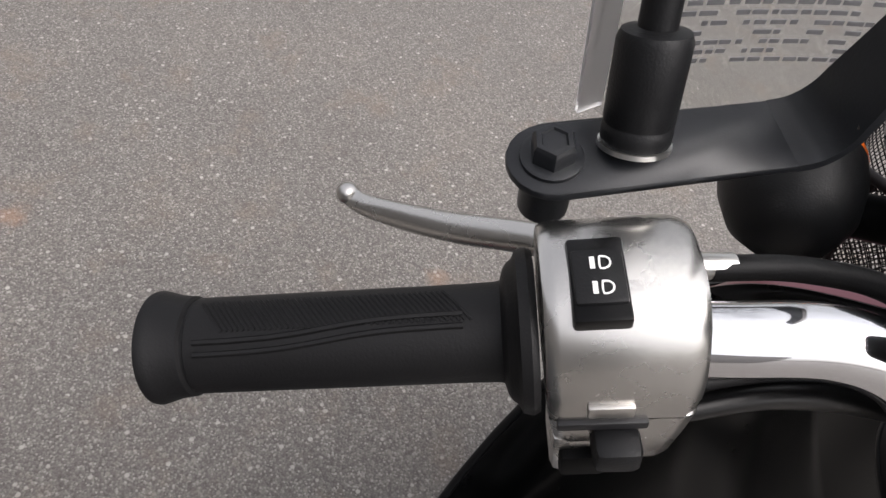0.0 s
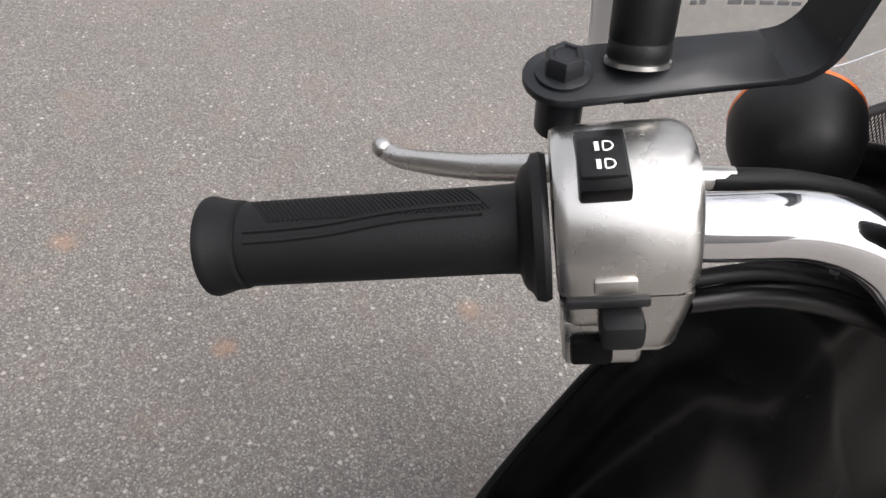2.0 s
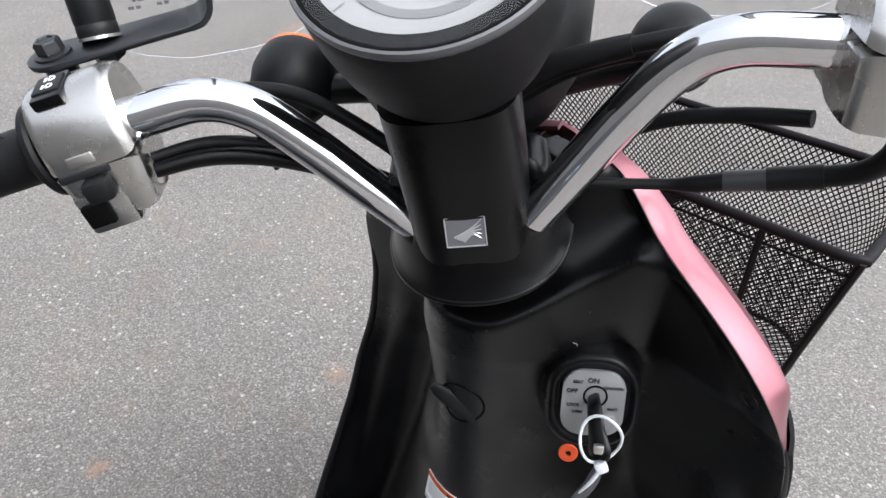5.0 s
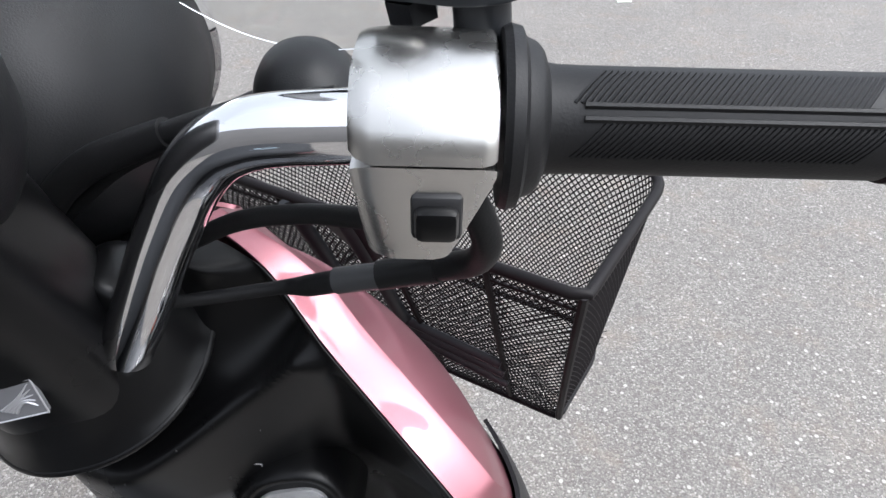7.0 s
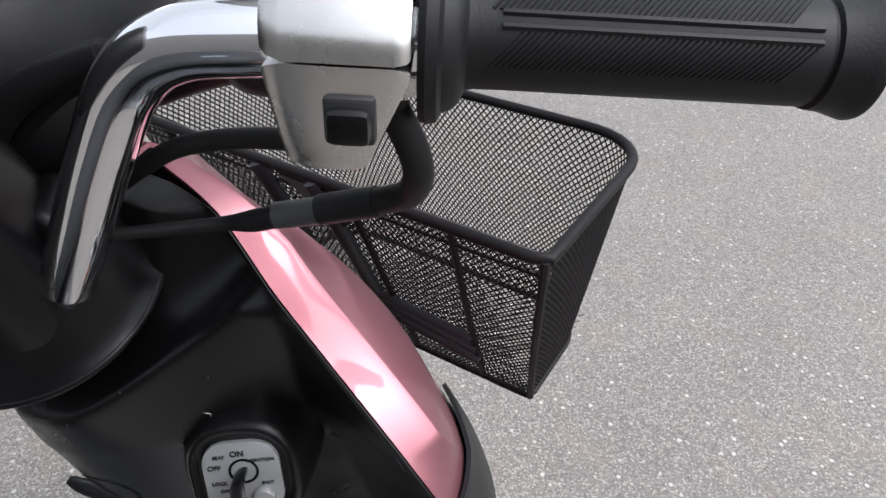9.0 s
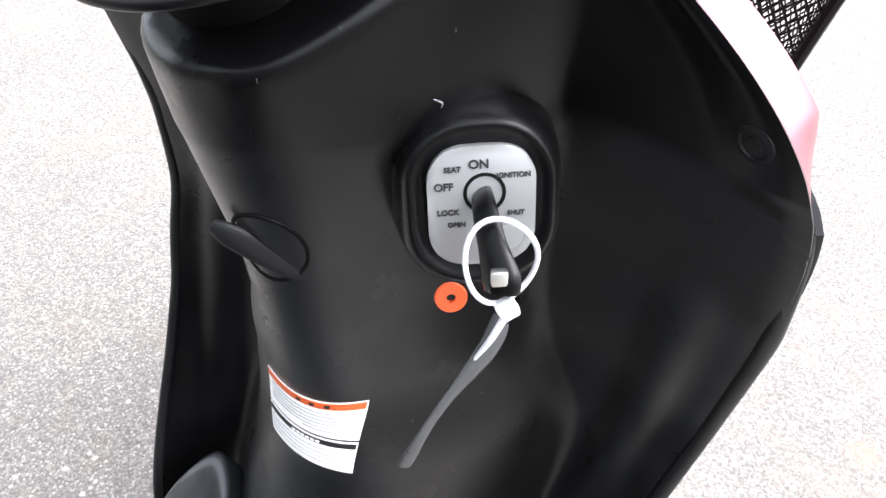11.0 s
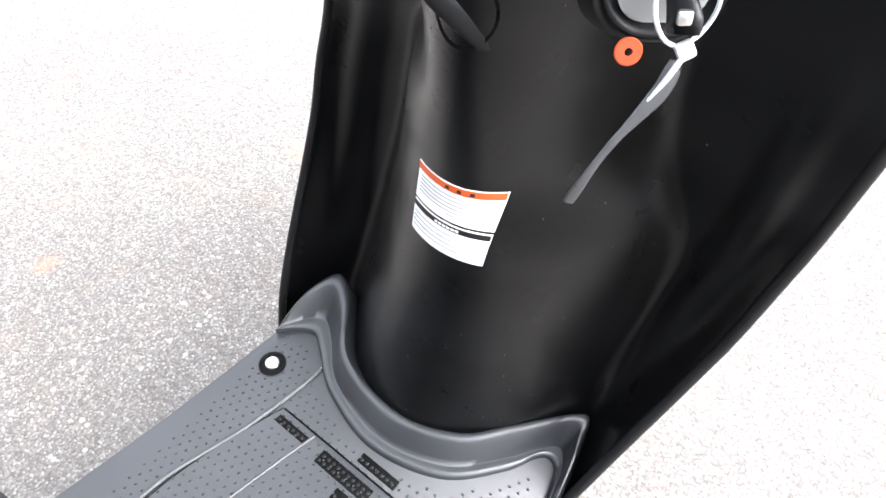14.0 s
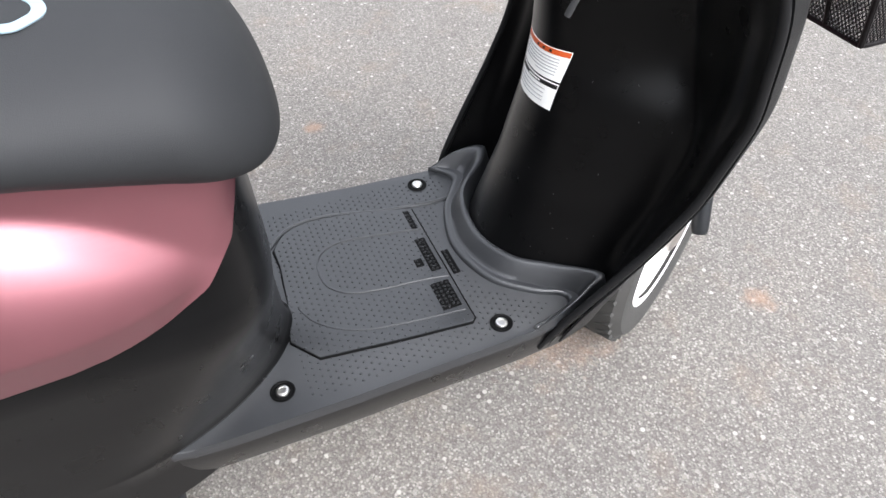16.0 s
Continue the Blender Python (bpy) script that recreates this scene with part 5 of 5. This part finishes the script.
tie = thing("cable_tie", "white nylon cable tie looped through the key", "cable tie", at=(0.145, 0.075, 0.757))
loop = []
for i in range(33):
    a = 2 * math.pi * i / 32
    loop.append(kp @ Vector((0.0035 + 0.0125 * math.cos(a), -0.0105 + 0.0160 * math.sin(a), 0.0255 + 0.003 * math.sin(a * 2))))
for nm, bm in (("loop", tube(loop, 0.00105, 8, 1)), ("knot", rbox((0.0075, 0.0075, 0.006), kp @ Matrix.Translation((0.005, -0.0275, 0.0285)) @ Matrix.Rotation(0.5, 4, 'Z'), 0.0015)), ("tail", tube([kp @ Vector(p) for p in ((0.004, -0.030, 0.030), (-0.001, -0.040, 0.029), (-0.008, -0.053, 0.025))], [0.0014, 0.0013, 0.0005], 8))):
    bm.transform(Matrix.Translation((-0.145, -0.075, -0.757)))
    part(nm, bm, NYLON, tie)

strap = thing("key_strap", "smoky grey plastic strap hanging from the key", "key strap", at=(0.13, 0.06, 0.70))
for nm, bm in (("strap_band", tube([kp @ Vector((0.004, -0.034, 0.022)), kp @ Vector((-0.001, -0.047, 0.024)), Vector((0.136, 0.055, 0.715)), Vector((0.131, 0.046, 0.698)), Vector((0.127, 0.042, 0.683))], [0.003, 0.0046, 0.0046, 0.0024, 0.0021, 0.0024, 0.0032, 0.0028], 14, 8, flat=0.35)),):
    bm.transform(Matrix.Translation((-0.13, -0.06, -0.70)))
    part(nm, bm, STRAP, strap, "smoky grey plastic strap")
tagm = axes((0.1225, 0.083, 0.7425), kx, (0, 0.5, 1))
ktag = thing("orange_tag", "round orange rubber tag with a hole, hanging by the key", "key tag", at=(0.1225, 0.083, 0.7425))
bm = revolve([(0.0018, -0.001), (0.0058, -0.001), (0.0064, 0.0), (0.0058, 0.001), (0.0018, 0.001), (0.0018, -0.001)], tagm, 36, caps=False)
bm.transform(Matrix.Translation((-0.1225, -0.083, -0.7425)))
part("disc", bm, ORANGE_TAG, ktag)


# warning stickers on the column
def on_column(x, z, lift=0.0006):
    return Vector((x, shield_y(x - mid(z), z) - lift, z))


def sticker(name, x0, x1, z_of, h, material, parent, label="", lift=0.0006, thick=0.0004):
    return part(name, sheet(lambda v, u: on_column(x0 + (x1 - x0) * u + 0.12 * (z_of(u) - h * v - 0.556), z_of(u) - h * v, lift), [i / 6 for i in range(7)], [i / 14 for i in range(15)], thick, (0, 1, 0)), material, parent, label)


top1 = lambda u: 0.6015
warn = sticker("warning_sticker", -0.012, 0.0545, top1, 0.0355, WHITE, scooter, "white warning sticker with an orange header")
sticker("header_band", -0.0115, 0.054, lambda u: top1(u) - 0.0008, 0.006, ORANGE, warn, lift=0.0011)
for k in range(6):
    sticker("print_line", -0.008 if k < 5 else 0.02, 0.047, lambda u, k=k: top1(u) - 0.0105 - 0.0036 * k, 0.0011, LIGHT_PRINT, warn, lift=0.0011)
top2 = lambda u: 0.5635
info = sticker("tyre_sticker", -0.012, 0.0545, top2, 0.033, WHITE, scooter, "white information sticker with a black header")
sticker("header_band", -0.0115, 0.054, lambda u: top2(u) - 0.0012, 0.0048, BLACK_PRINT, info, lift=0.0011)
for k in range(6):
    sticker("print_mark", 0.012 + 0.0036 * k, 0.0145 + 0.0036 * k, lambda u: top2(u) - 0.0026, 0.0018, WHITE, info, lift=0.0016)
for k in range(3):
    sticker("print_mark", 0.016 + 0.009 * k, 0.019 + 0.009 * k, lambda u: top1(u) - 0.0024, 0.0026, BLACK_PRINT, warn, lift=0.0016)
for k in range(4):
    sticker("print_line", -0.01, 0.042, lambda u, k=k: top2(u) - 0.0105 - 0.0048 * k, 0.001, LIGHT_PRINT, info, lift=0.0011)

def shield_normal(x, z, e=0.004):
    gx = (shield_y(x + e - mid(z), z) - shield_y(x - e - mid(z), z)) / (2 * e)
    gz = (shield_y(x - mid(z + e), z + e) - shield_y(x - mid(z - e), z - e)) / (2 * e)
    return (gx, -1.0, gz)


part("chip", tube([on_column(0.1005, 0.8105, 0.0), on_column(0.1025, 0.8085, 0.0003), on_column(0.1022, 0.8065, 0.0)], [0.0002, 0.0005, 0.0002], 8, 4), GREY_PRINT, scooter)
rnd = random.Random(9)
specks = bmesh.new()
for k in range(46):
    x, z = rnd.uniform(-0.05, 0.17), rnd.uniform(0.34, 0.86)
    r0 = rnd.uniform(0.0004, 0.0010)
    q0 = on_column(x, z, 0.0001)
    bmesh.ops.create_icosphere(specks, subdivisions=1, radius=1.0, matrix=Matrix.Translation(q0) @ Matrix.Diagonal((r0, r0 * 0.5, r0 * rnd.uniform(0.8, 2.4), 1)))
tagged(part("specks", specks, DUST, scooter), kind="stuff")

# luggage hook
# hollow behind the hook, its shade painted as near-black
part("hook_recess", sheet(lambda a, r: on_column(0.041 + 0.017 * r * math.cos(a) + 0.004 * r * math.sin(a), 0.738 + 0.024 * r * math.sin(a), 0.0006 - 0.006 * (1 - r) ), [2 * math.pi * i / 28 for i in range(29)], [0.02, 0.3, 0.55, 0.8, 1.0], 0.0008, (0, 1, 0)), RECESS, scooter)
part("luggage_hook", tube([(0.056, 0.088, 0.712), (0.049, 0.079, 0.722), (0.040, 0.069, 0.735), (0.030, 0.061, 0.746), (0.024, 0.058, 0.751)], [0.0075, 0.008, 0.0075, 0.006, 0.003], 16, 6, flat=0.45), PLASTIC_DULL, scooter, "black plastic luggage hook")
part("shield_screw", revolve([(0.0075, -0.0008), (0.0075, 0.0004), (0.0055, 0.0008), (0.0048, -0.0006), (0.0035, -0.0004), (0.0025, 0.0004), (0.0003, 0.0004)], along((0.201, shield_y(0.201 - mid(0.813), 0.813), 0.813), shield_normal(0.201, 0.813)), 24), PLASTIC_DULL, scooter)
